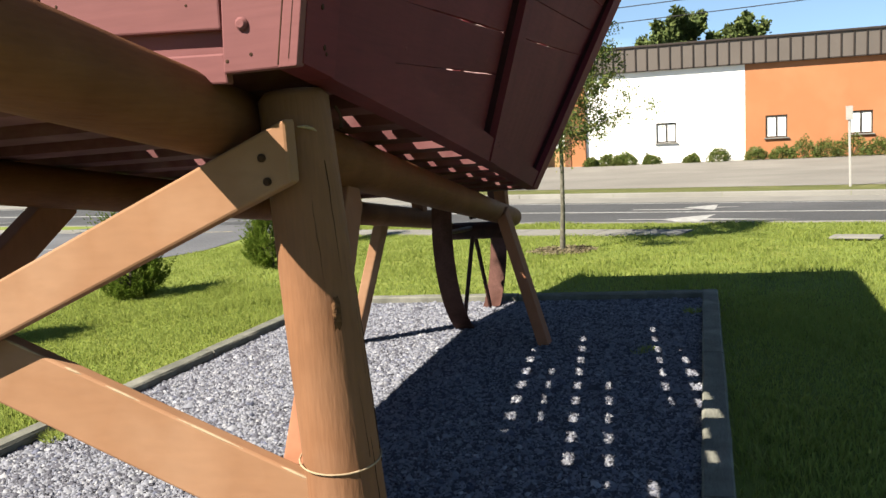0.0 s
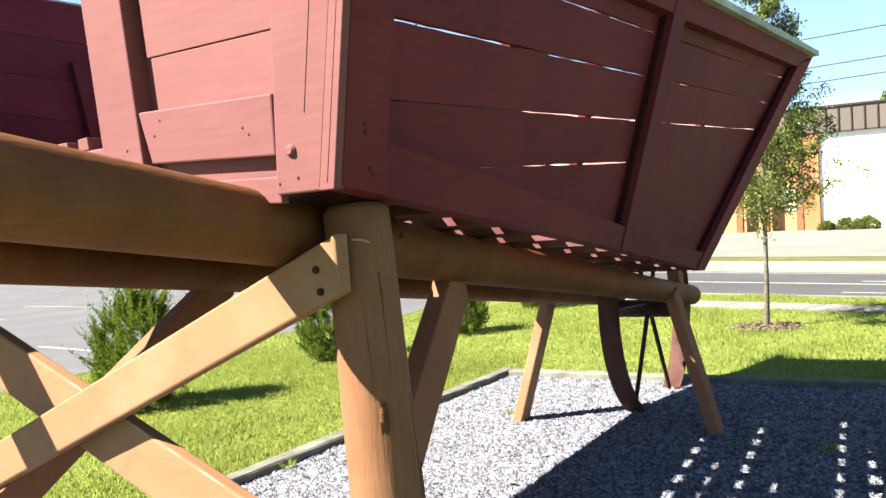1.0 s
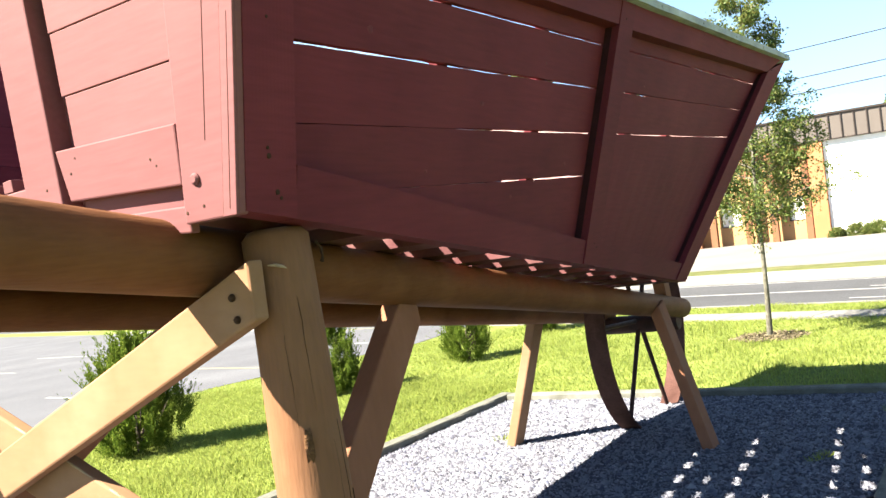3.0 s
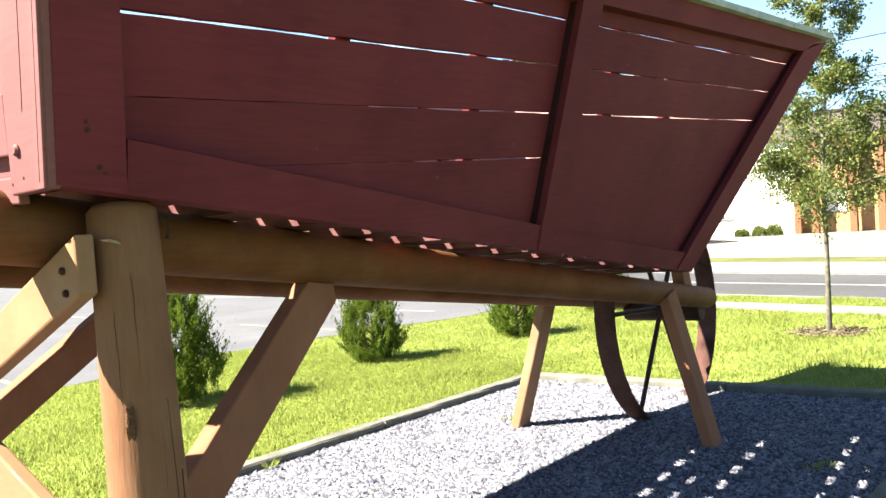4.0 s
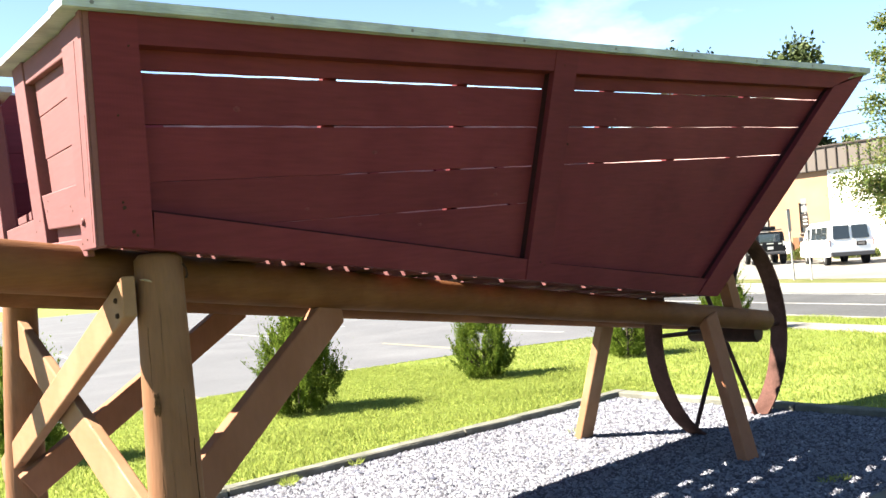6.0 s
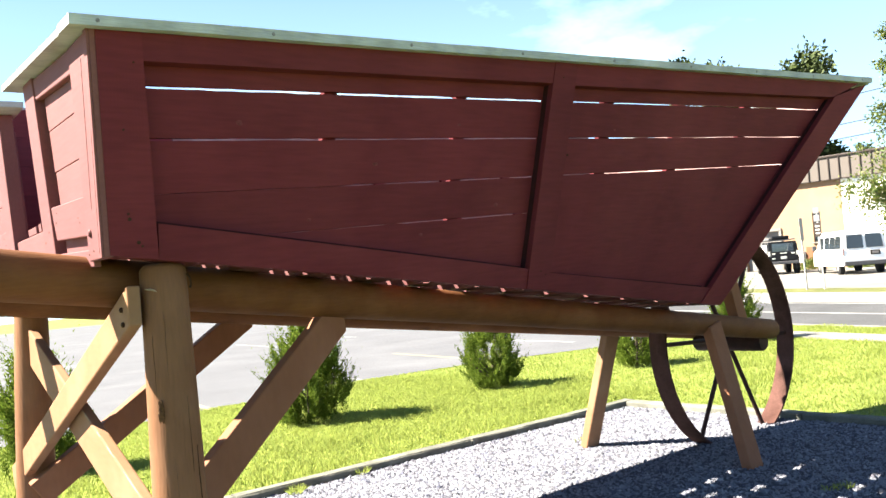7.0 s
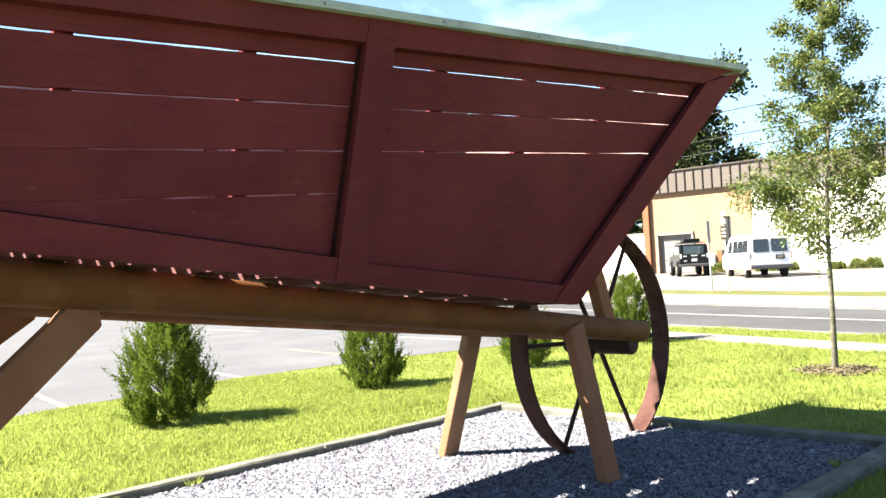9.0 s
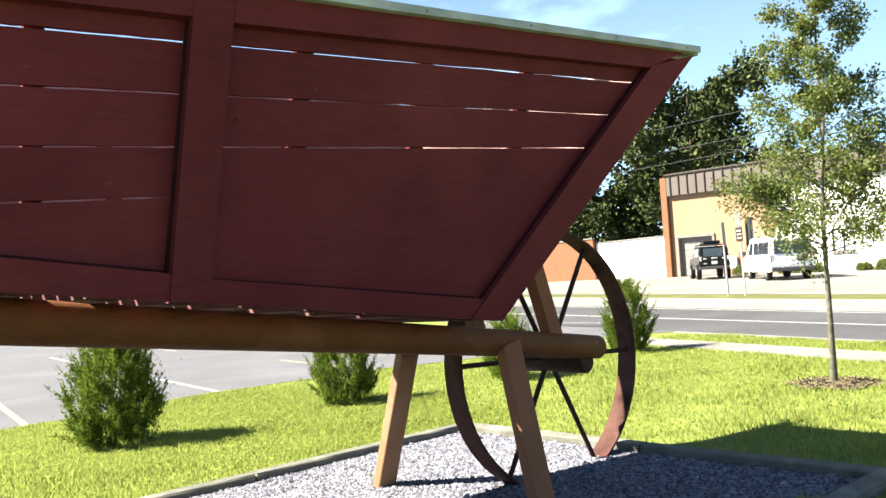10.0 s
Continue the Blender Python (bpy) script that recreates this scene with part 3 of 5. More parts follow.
for n, region, tall in ((16000, (10.0, 12.6, -1.0, 7.0), 0.06), (150000, (-4.5, 3.0, 2.8, 9.4), 0.055), (120000, (2.0, 10.0, -6.5, 9.0), 0.06), (90000, (-4.0, 2.0, -6.5, -1.3), 0.06), (36000, (-7.0, -4.0, -6.5, -1.3), 0.06), (30000, (-12.0, -4.2, -8.0, 9.2), 0.06), (14000, (-4.2, 10.0, -12.0, -6.5), 0.06)):
    v, f = blades(n, *region, tall, rng)
    tagged(cloud_mesh("grass", v, f, M_BLADE), "short bright green grass blades of the lawn", "grass", kind="stuff")

WEEDS = ((-2.46, 2.62, 90, 0.075), (-2.40, 2.68, 50, 0.06), (-1.76, 2.71, 40, 0.07), (-0.22, -0.78, 45, 0.04), (-0.30, -0.72, 25, 0.035), (0.12, 1.86, 30, 0.06), (-3.2, -1.12, 60, 0.08), (1.1, -1.1, 70, 0.07))
# weeds that have come up through the gravel
for i, (x, y, n, tall) in enumerate(WEEDS):
    tuft = np.random.default_rng(70 + i)
    a, r = tuft.uniform(0, 6.283, n), 0.05 * np.sqrt(tuft.uniform(0, 1, n))
    base = np.stack([x + np.cos(a) * r, y + np.sin(a) * r, np.full(n, 0.008)], 1)
    v, f = leaves(base, np.stack([np.cos(a) * 0.7, np.sin(a) * 0.7, np.ones(n)], 1) + tuft.normal(0, 0.35, (n, 3)), tall, 0.0032, tuft)
    tagged(cloud_mesh("weed_tuft", v, f, M_BLADE), "small tuft of green weeds growing through the gravel", "weed", group="weeds in the gravel bed")


# ---- the giant wheelbarrow ----
MID = 0.85           # the barrow is even about this line in y


def side_y(x, z):
    """The near flared side: y on its outer face."""
    return 0.488 + 0.0893 * x - 0.3834 * z - 0.0368 * x * z


def flip(y, far):
    return 2 * MID - y if far else y


barrow = thing("giant_wheelbarrow", "oversized red wooden wheelbarrow on tan log poles with rusty iron wheel", "wheelbarrow")


def bottom_z(x):
    return 1.832 - 0.1315 * (x + 4.665)


def top_z(x):
    return 2.655 + 0.0317 * (x + 4.74)


def rear_x(z):
    return -4.655 - 0.055 * (z - 1.83)


def front_x(z):
    return -0.30 + (z - 1.254) * 0.862


def side_board(name, low, high, far, out, thick, seed, jag=0.0, label="", bevel=0.004, material=None):
    """A board of the flared side between two lines of (x, z) points, from out metres proud of the face inwards."""
    rnd = random.Random(seed)
    n = 30 if callable(low) else 14

    def line(pts, i):
        t = i / n
        if callable(pts):
            return pts(t, 0 if i in (0, n) else rnd.uniform(-jag, jag))
        (x0, z0), (x1, z1) = pts[0], pts[-1]
        e = 0 if i in (0, n) else rnd.uniform(-jag, jag)
        return x0 + (x1 - x0) * t, z0 + (z1 - z0) * t + e

    rings = []
    for i in range(n + 1):
        (xl, zl), (xh, zh) = line(low, i), line(high, i)
        ring = []
        for x, z, o in ((xl, zl, -out), (xh, zh, -out), (xh, zh, thick - out), (xl, zl, thick - out)):
            ring.append(Vector((x, flip(side_y(x, z) + o, far), z)))
        rings.append(ring)
    bm = loft(rings)
    if bevel:
        long_edges = [e for e in bm.edges if e.is_manifold and e.calc_face_angle(0) > 0.8]
        bmesh.ops.bevel(bm, geom=long_edges, offset=bevel, segments=2, affect="EDGES", profile=0.5)
    return part(name, bm, material or M_RED, barrow, label)


def gap_line(k, x):
    """The joints between the boards, from the top down."""
    return (2.480 + 0.0326 * (x + 4.51), 2.280 + 0.0345 * (x + 4.48), 2.069 + 0.0390 * (x + 4.40), 1.880 + 0.0372 * (x + 4.3))[k]


def rail_low(x):
    return 2.558 + 0.0305 * (x + 4.54) if x < -2.2 else 2.625 + 0.0347 * (x + 2.15)


GAPS = (0.0044, 0.0035, 0.0039)
RECESS = -0.034


def meet_front(fn):
    """Where a line fn(x) = z meets the slanted front."""
    x = 0.0
    for _ in range(12):
        x = front_x(fn(x)) - 0.05
    return x


def half_gap(k, x):
    """Half the open width of joint k in the rear bay; the lower joints are open along part of their length only."""
    if k == 0:
        return 0.0060
    if k == 1:
        return 0.0056 if x < -3.5 else 0.0048
    a, b = ((-3.55, -2.2), (-3.25, -2.44))[k - 2]
    return (0.0042 if k == 2 else 0.0034) if a < x < b else 0.0009


def near_boards(kk):
    rear, front = (-4.60, -2.24), -2.24
    for i in range(5):
        def low(t, e, i=i):
            x = rear[0] + (rear[1] - rear[0]) * t
            return x, (gap_line(i, x) + half_gap(i, x) + e if i < 4 else 1.954 - 0.1432 * (x + 4.466) - 0.03 + e)

        def high(t, e, i=i):
            x = rear[0] + (rear[1] - rear[0]) * t
            return x, (gap_line(i - 1, x) - half_gap(i - 1, x) + e if i else top_z(x) - 0.02)
        side_board("side_board", low, high, False, RECESS, 0.022, kk + i, jag=0.0016)
    for i in range(4):
        hi = (lambda x: top_z(x) - 0.02) if i == 0 else (lambda x: gap_line(i - 1, x) - GAPS[i - 1])
        lo = (lambda x: gap_line(i, x) + GAPS[i]) if i < 3 else (lambda x: 1.607 - 0.1222 * (x + 2.16) - 0.03)
        xl, xh = meet_front(lo), meet_front(hi)
        side_board("side_board", [(front, lo(front)), (xl, lo(xl))], [(front, hi(front)), (xh, hi(xh))], False, RECESS, 0.022, kk + 10 + i, jag=0.0024)


def far_boards(kk):
    for i in range(6):
        lo = lambda x: bottom_z(x) + 0.02 + (top_z(x) + FAR_LIFT - bottom_z(x)) * i / 6
        hi = lambda x: bottom_z(x) + 0.018 + (top_z(x) + FAR_LIFT - bottom_z(x)) * (i + 1) / 6
        xl, xh = meet_front(lo), meet_front(hi)
        side_board("side_board", [(-4.60, lo(-4.60)), (-3.42, lo(-3.42))], [(-4.60, hi(-4.60)), (-3.42, hi(-3.42))], True, RECESS, 0.032, kk + i, jag=0.0005)
        side_board("side_board", [(-3.415, lo(-3.415)), (xl, lo(xl))], [(-3.415, hi(-3.415)), (xh, hi(xh))], True, RECESS, 0.032, kk + 20 + i, jag=0.0005, label="inner tray board coloured pale for light in the gaps", material=M_GAPLIGHT)


FAR_LIFT = 0.29
near_boards(0)
far_boards(100)
for far in (False, True):
    kk = 100 if far else 0
    # frame pieces, proud of the boards
    side_board("corner_stile", [(rear_x(1.83), 1.83), (-4.465, 1.806)], [(rear_x(2.655), 2.655), (-4.53, 2.662)], far, 0.034, 0.080, kk + 40)
    side_board("top_rail", [(-4.526, rail_low(-4.526)), (-2.315, rail_low(-2.315))], [(-4.53, top_z(-4.53)), (-2.30, top_z(-2.30))], far, 0.032, 0.078, kk + 41)
    side_board("top_rail", [(-2.150, rail_low(-2.150)), (0.62, rail_low(0.62))], [(-2.145, top_z(-2.145)), (0.93, top_z(0.93))], far, 0.032, 0.078, kk + 42)
    side_board("middle_stile", [(-2.358, bottom_z(-2.358)), (-2.178, bottom_z(-2.178))], [(-2.320, top_z(-2.320)), (-2.150, top_z(-2.150))], far, 0.036, 0.082, kk + 43)
    side_board("front_stile", [(-0.545, bottom_z(-0.545)), (-0.28, bottom_z(-0.28))], [(0.635, 2.728), (1.04, 2.832)], far, 0.036, 0.082, kk + 44)
    side_board("bottom_rail", [(-4.463, bottom_z(-4.463)), (-2.355, bottom_z(-2.355))], [(-4.466, 1.947), (-2.355, 1.640)], far, 0.028, 0.074, kk + 45)
    side_board("bottom_rail", [(-2.175, bottom_z(-2.175)), (-0.54, bottom_z(-0.54))], [(-2.172, 1.607), (-0.45, 1.392)], far, 0.028, 0.074, kk + 46)
    # battens on the inner face
    for j, x in enumerate((-3.64, -2.87, -1.75, -1.05, -0.32)):
        wd = 0.035 if j in (0, 1) else 0.045
        side_board("batten", [(x - wd, bottom_z(x) + 0.05), (x + wd, bottom_z(x) + 0.05)], [(x - wd, top_z(x) - 0.02), (x + wd, top_z(x) - 0.02)], far, -0.068, 0.035, kk + 50 + j)
    # cap along the top edge
    rings = []
    rnd = random.Random(kk + 60)
    for i in range(25):
        x = -4.80 + (1.05 + 4.80) * i / 24
        z = top_z(x) + 0.004 + (FAR_LIFT if far else 0)
        y = side_y(x, z)
        rings.append([Vector((x, flip(y + o, far), z + dz + rnd.uniform(-0.002, 0.002))) for o, dz in ((-0.075, -0.004), (-0.079, 0.034), (0.03 if far else 0.085, 0.036), (0.03 if far else 0.085, 0.0))])
    part("cap_board", loft(rings), M_CAP, barrow, "weathered pale grey-green cap board")
    for j in range(9):
        x = -4.7 + j * 0.7
        z = top_z(x) + (FAR_LIFT if far else 0)
        bm = rod([(x, flip(side_y(x, z) - 0.080, far), z + 0.018), (x, flip(side_y(x, z) - 0.0775, far), z + 0.018)], [0.008, 0.008], 8)
        part("nail", bm, M_BOLT, barrow)

# dark strips that stand in for shade in the inner corners of the frame
def corner_shade(low, high, out, thick):
    side_board("grime_line", low, high, False, out, thick, 7, jag=0.0, bevel=0, material=M_CORNERSHADE, label="dark strip standing for shade in the frame's inner corner")


corner_shade([(-2.3625, bottom_z(-2.3625) + 0.10), (-2.3585, bottom_z(-2.3585) + 0.10)], [(-2.3255, 2.622), (-2.3215, 2.622)], 0.0, 0.034)
corner_shade([(-0.500, 1.345), (-0.494, 1.345)], [(0.612, 2.712), (0.618, 2.712)], -0.006, 0.028)
corner_shade([(-4.462, 1.947), (-2.362, 1.642)], [(-4.462, 1.962), (-2.362, 1.657)], RECESS + 0.002, 0.012)
corner_shade([(-2.170, 1.608), (-0.50, 1.404)], [(-2.170, 1.617), (-0.48, 1.412)], RECESS + 0.002, 0.012)

for x, z, r in ((-4.585, 1.985, 0.006), (-4.58, 1.965, 0.009), (-4.545, 1.875, 0.009), (-4.53, 1.86, 0.006), (-4.60, 2.30, 0.005), (-4.56, 2.55, 0.005), (-2.26, 1.62, 0.005), (-2.22, 1.60, 0.005), (-2.25, 2.66, 0.005), (-0.42, 1.33, 0.005), (0.72, 2.74, 0.005), (-2.08, 2.27, 0.009)):
    y = side_y(x, z) - (0.034 if x > -2.2 and x < 0.7 or x < -4.4 else 0.036)
    if x == -2.08:
        y = side_y(x, z) - RECESS
    part("nail", rod([(x, y + 0.006, z), (x, y - 0.0015, z)], [r, r * 0.8], 10), M_HOLE, barrow)

# small knots and scuffs showing through the paint of the near boards
rnd = random.Random(52)
for x, z in ((-4.1, 2.36), (-3.4, 2.20), (-2.9, 2.40), (-3.75, 1.95), (-2.6, 2.0), (-3.1, 1.86), (-1.7, 2.42), (-1.2, 2.0), (-0.8, 1.75), (-0.1, 2.25), (-1.5, 1.68), (0.3, 2.5), (-0.5, 2.55)):
    y = side_y(x, z) - RECESS
    r = rnd.uniform(0.006, 0.012)
    bm = bmesh.new()
    ring = [Vector((x + r * 1.5 * math.cos(a) * rnd.uniform(0.8, 1.1), 0, z + r * math.sin(a) * rnd.uniform(0.7, 1.1))) for a in np.linspace(0, 6.283, 13)[:-1]]
    for p in ring:
        p.y = side_y(p.x, p.z) - RECESS - 0.0006
    top = bm.verts.new((x, y - 0.0022, z))
    vs = [bm.verts.new(p) for p in ring]
    for i in range(12):
        bm.faces.new((vs[i], vs[(i + 1) % 12], top))
    part("knot", bm, M_SCUFF, barrow, "small knot showing through red paint")

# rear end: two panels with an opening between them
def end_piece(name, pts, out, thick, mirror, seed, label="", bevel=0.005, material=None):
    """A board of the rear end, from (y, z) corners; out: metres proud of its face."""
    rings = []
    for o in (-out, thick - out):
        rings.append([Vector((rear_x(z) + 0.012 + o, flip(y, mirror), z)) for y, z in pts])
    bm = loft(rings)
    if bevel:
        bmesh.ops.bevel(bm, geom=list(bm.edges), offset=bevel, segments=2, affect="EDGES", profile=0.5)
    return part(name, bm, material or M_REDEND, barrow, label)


def edge_y(z):
    return side_y(rear_x(z), z)


END_TOP = 2.66
for far in (False, True):
    kk = 200 if far else 150
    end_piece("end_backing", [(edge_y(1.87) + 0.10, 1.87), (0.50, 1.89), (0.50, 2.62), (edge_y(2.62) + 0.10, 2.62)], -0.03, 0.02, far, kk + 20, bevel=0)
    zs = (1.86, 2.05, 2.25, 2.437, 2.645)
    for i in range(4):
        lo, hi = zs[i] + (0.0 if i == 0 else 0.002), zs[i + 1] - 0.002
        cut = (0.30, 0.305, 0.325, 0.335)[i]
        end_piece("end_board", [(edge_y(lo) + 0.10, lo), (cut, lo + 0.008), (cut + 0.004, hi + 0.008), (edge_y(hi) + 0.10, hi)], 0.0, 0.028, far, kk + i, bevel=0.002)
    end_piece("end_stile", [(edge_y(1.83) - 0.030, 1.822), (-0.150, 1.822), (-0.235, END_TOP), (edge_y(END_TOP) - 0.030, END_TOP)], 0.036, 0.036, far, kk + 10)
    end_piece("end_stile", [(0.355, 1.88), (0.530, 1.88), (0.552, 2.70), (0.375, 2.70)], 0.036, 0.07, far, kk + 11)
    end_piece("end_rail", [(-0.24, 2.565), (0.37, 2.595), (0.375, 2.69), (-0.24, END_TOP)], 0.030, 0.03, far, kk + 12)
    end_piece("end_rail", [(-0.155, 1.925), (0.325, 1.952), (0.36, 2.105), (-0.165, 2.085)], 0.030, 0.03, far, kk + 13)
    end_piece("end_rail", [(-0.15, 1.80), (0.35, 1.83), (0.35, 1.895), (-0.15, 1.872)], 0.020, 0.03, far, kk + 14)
    # open seams beside the corner trim, and splits in the stile
    for dy, z0, z1, wide in ((0.0175, 1.83, END_TOP - 0.01, 0.0032), (-0.012, 1.84, 2.30, 0.0016), (0.082, 2.02, 2.58, 0.0012)):
        end_piece("seam", [(edge_y(z0) + dy, z0), (edge_y(z0) + dy + wide, z0), (edge_y(z1) + dy + wide * 0.5, z1), (edge_y(z1) + dy, z1)], 0.0372 if dy > 0 else 0.0448, 0.003, far, kk + 30, bevel=0, material=M_HOLE)
    # corner trim strip and cap
    end_piece("trim_strip", [(edge_y(1.83) - 0.032, 1.822), (edge_y(1.83) + 0.015, 1.822), (edge_y(END_TOP) + 0.012, END_TOP), (edge_y(END_TOP) - 0.032, END_TOP)], 0.044, 0.008, far, kk + 15, bevel=0.002)
    bm = bmesh.new()
    z = END_TOP + 0.006
    xr = rear_x(z)
    loft([[Vector((xr + a, flip(y, far), zz + (y + 0.5) * 0.035)) for a, zz in ((-0.085, z), (-0.085, z + 0.028), (0.07, z + 0.030), (0.07, z))] for y in (edge_y(z) - 0.05, 0.70)], bm=bm)
    part("cap_board", bm, M_CAP, barrow, "weathered pale grey-green cap board")
    for y, z, r in ((-0.216, 1.931, 0.016), (-0.05, 2.01, 0.0042), (0.30, 2.03, 0.0042), (0.27, 2.07, 0.0035), (-0.07, 1.99, 0.0035), (-0.165, 1.85, 0.0045), (-0.23, 1.86, 0.0045), (0.42, 2.0, 0.0045), (0.5, 1.96, 0.0045)):
        x0 = rear_x(z) + 0.012 - (0.030 if -0.15 < y < 0.34 else 0.036)
        d = 0.010 if r > 0.01 else 0.0015
        bm = rod([(x0 + 0.01, flip(y, far), z), (x0 - d * 0.4, flip(y, far), z), (x0 - d, flip(y, far), z)], [r, r, r * 0.6], 12)
        smooth(part("bolt" if r > 0.01 else "nail", bm, M_REDEND if r > 0.01 else M_HOLE, barrow))

# floor: long boards with open joints on cross joists, so that the sun falls through in spots
rnd = random.Random(77)
# y, width and open stretch of each joint
JOINTS = ((0.012, 0.066, -4.50, -0.40), (0.190, 0.056, -4.50, -0.40), (0.345, 0.062, -4.50, -2.50), (0.545, 0.052, -4.30, -2.20), (0.748, 0.064, -4.30, -0.70),
          (0.940, 0.036, -3.40, -1.70), (1.122, 0.076, -3.40, -1.35), (1.295, 0.0, -9, -9), (1.485, 0.0, -9, -9), (1.675, 0.0, -9, -9), (1.865, 0.0, -9, -9))


def joint_half(joint, x):
    """Half the open width of a floor joint at x."""
    y, gap, x0, x1 = joint
    return gap * 0.40 if x0 < x < x1 else 0.0015


for ja, jb in zip(((-0.205, 0.03, -9, 9),) + JOINTS, JOINTS):
    edge = 2 * MID - jb[0] if jb[0] > MID else ja[0] + 0.01
    x1 = min(-0.36, -4.60 + (edge + 0.285) / 0.0715) if edge < 0.02 else -0.36
    rings = []
    for i in range(37):
        x = -4.62 + (x1 + 4.62) * i / 36
        z = bottom_z(x) + 0.078
        y0, y1 = ja[0] + joint_half(ja, x) + rnd.uniform(-0.002, 0.002), jb[0] - joint_half(jb, x) + rnd.uniform(-0.002, 0.002)
        rings.append([Vector((x, a, zz)) for a, zz in ((y0, z), (y1, z), (y1, z + 0.02), (y0, z + 0.02))])
    if x1 > -4.4:
        part("floor_board", loft(rings), M_RED, barrow)
for k in range(-1, 11):
    x = -4.13 + 0.358 * k + 0.112
    ya = side_y(x, bottom_z(x)) + 0.03
    rings = []
    for a in (ya, 2 * MID - ya):
        rings.append([Vector((xx, a, bottom_z(xx) + zz)) for xx, zz in ((x, 0.008), (x + 0.135, 0.008), (x + 0.135, 0.074), (x, 0.074))])
    part("joist", loft(rings), M_JOIST, barrow, "pale red joist")
# sill at the opening
end_piece("sill", [(0.50, 1.85), (1.20, 1.85), (1.20, 2.025), (0.50, 2.025)], 0.02, 0.05, False, 5)
end_piece("sill_block", [(0.722, 2.026), (0.892, 2.026), (0.888, 2.060), (0.725, 2.062)], 0.02, 0.06, False, 6, bevel=0.003)
end_piece("sill_block", [(0.620, 2.026), (0.672, 2.026), (0.670, 2.064), (0.622, 2.066)], 0.02, 0.06, False, 7, bevel=0.003)

# slanted front end
rnd = random.Random(31)
zs = [1.262, 1.50, 1.74, 1.98, 2.22, 2.46, 2.70, 2.80]
for lo, hi in zip(zs, zs[1:]):
    lo2 = lo + 0.003
    ring = []
    for xo in (-0.035, -0.07):
        ring.append([Vector((front_x(z) + xo, y, z)) for z, y in ((lo2, side_y(front_x(lo2) - 0.05, lo2) + 0.03), (lo2, 2 * MID - side_y(front_x(lo2) - 0.05, lo2) - 0.03), (hi, 2 * MID - side_y(front_x(hi) - 0.05, hi) - 0.03), (hi, side_y(front_x(hi) - 0.05, hi) + 0.03))])
    part("front_board", loft(ring), M_GAPLIGHT, barrow, "inner tray board coloured pale for light in the gaps")
z = 2.835
bm = box(front_x(z) - 0.03, MID, z + 0.018, 0.16, 2 * (MID - side_y(1.0, z)) + 0.05, 0.03, 0.004)
part("cap_board", bm, M_CAP, barrow, "weathered pale grey-green cap board")


# log poles that carry the tray and run on as handles
def pole_at(x, far=False):
    return Vector((x, flip(-0.005 + 0.0885 * (x + 4.5), far), 1.727 - 0.140 * (x + 4.5)))


for far in (False, True):
    kk = 300 if far else 250
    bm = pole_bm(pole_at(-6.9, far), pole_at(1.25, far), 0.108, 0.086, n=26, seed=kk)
    smooth(part("handle_pole", bm, M_POLE, barrow, "long log pole, tan darkened for shade"), 50)
    # rear post
    pc = (-4.48 if far else -4.40, flip(-0.185, far))
    bm = pole_bm((pc[0] - 0.045, pc[1] - (-0.115 if far else 0.115), -0.1), (pc[0], pc[1], 1.79), 0.121, 0.094, n=16, seed=kk + 1)
    post = smooth(part("post", bm, M_TAN, barrow, "upright tan log post with a dark knot"), 50)
    # front leg, splayed outwards
    foot, head = Vector((0.01, flip(0.02, far), -0.02)), Vector((0.12, flip(0.335, far), 1.075))
    bm = plank(foot, head, 0.165, 0.085, (1, 0, 0), 0.012, cut_b=0.03)
    part("leg", bm, M_TANX if far else M_BROWN, barrow, "" if far else "splayed front leg, tan reddened for its shade")
    # brace from the pole down to the post foot
    a, b = Vector((-3.445, 0.105, 1.465)), Vector((-4.40, -0.115, 0.70))
    if far:
        a, b = Vector((-3.24, 1.655, 1.49)), Vector((-4.54, 1.77, 0.60))
    bm = plank(a + (a - b) * 0.05, b, 0.160, 0.085, (1, 0, -1), 0.008, cut_a=0.06)
    part("brace", bm, M_BROWN, barrow)
    # strut from the pole to the tray's front
    bm = plank((0.72, flip(0.47, far), 1.02), (0.44, flip(0.45, far), 1.90), 0.12, 0.10, (1, 0, 0.3), 0.006)
    part("strut", bm, M_BROWN, barrow)

# crossed braces between the two posts
XA = (Vector((-4.545, -0.245, 1.632)), Vector((-4.560, 2.20, 0.646)))
XB = (Vector((-4.500, 2.02, 1.535)), Vector((-4.475, -0.24, 0.61)))
for k, (a, b) in enumerate((XA, XB)):
    bm = plank(a, b, 0.150 if k == 0 else 0.205, 0.055 if k == 0 else 0.05, (0, 0.4, 1), 0.008, cut_a=-0.030 if k == 0 else 0.0)
    bx = part("cross_brace", bm, M_TANX, barrow)
for y, z in ((-0.172, 1.618), (-0.182, 1.558)):
    bm = rod([(-4.56, y, z), (-4.579, y, z), (-4.584, y, z)], [0.011, 0.011, 0.007], 10)
    smooth(part("bolt", bm, M_HOLE, barrow, "dark rusty bolt"))
for y, z in ((0.62, 1.27), (0.82, 1.13), (1.05, 1.12), (0.80, 1.19), (1.75, 0.75)):
    bm = rod([(-4.56, y, z), (-4.575, y, z)], [0.006, 0.005], 8)
    part("nail", bm, M_HOLE, barrow)
# drying cracks down the near post
rnd = random.Random(19)
pa, pb = Vector((-4.445, -0.30, -0.1)), Vector((-4.40, -0.185, 1.79))
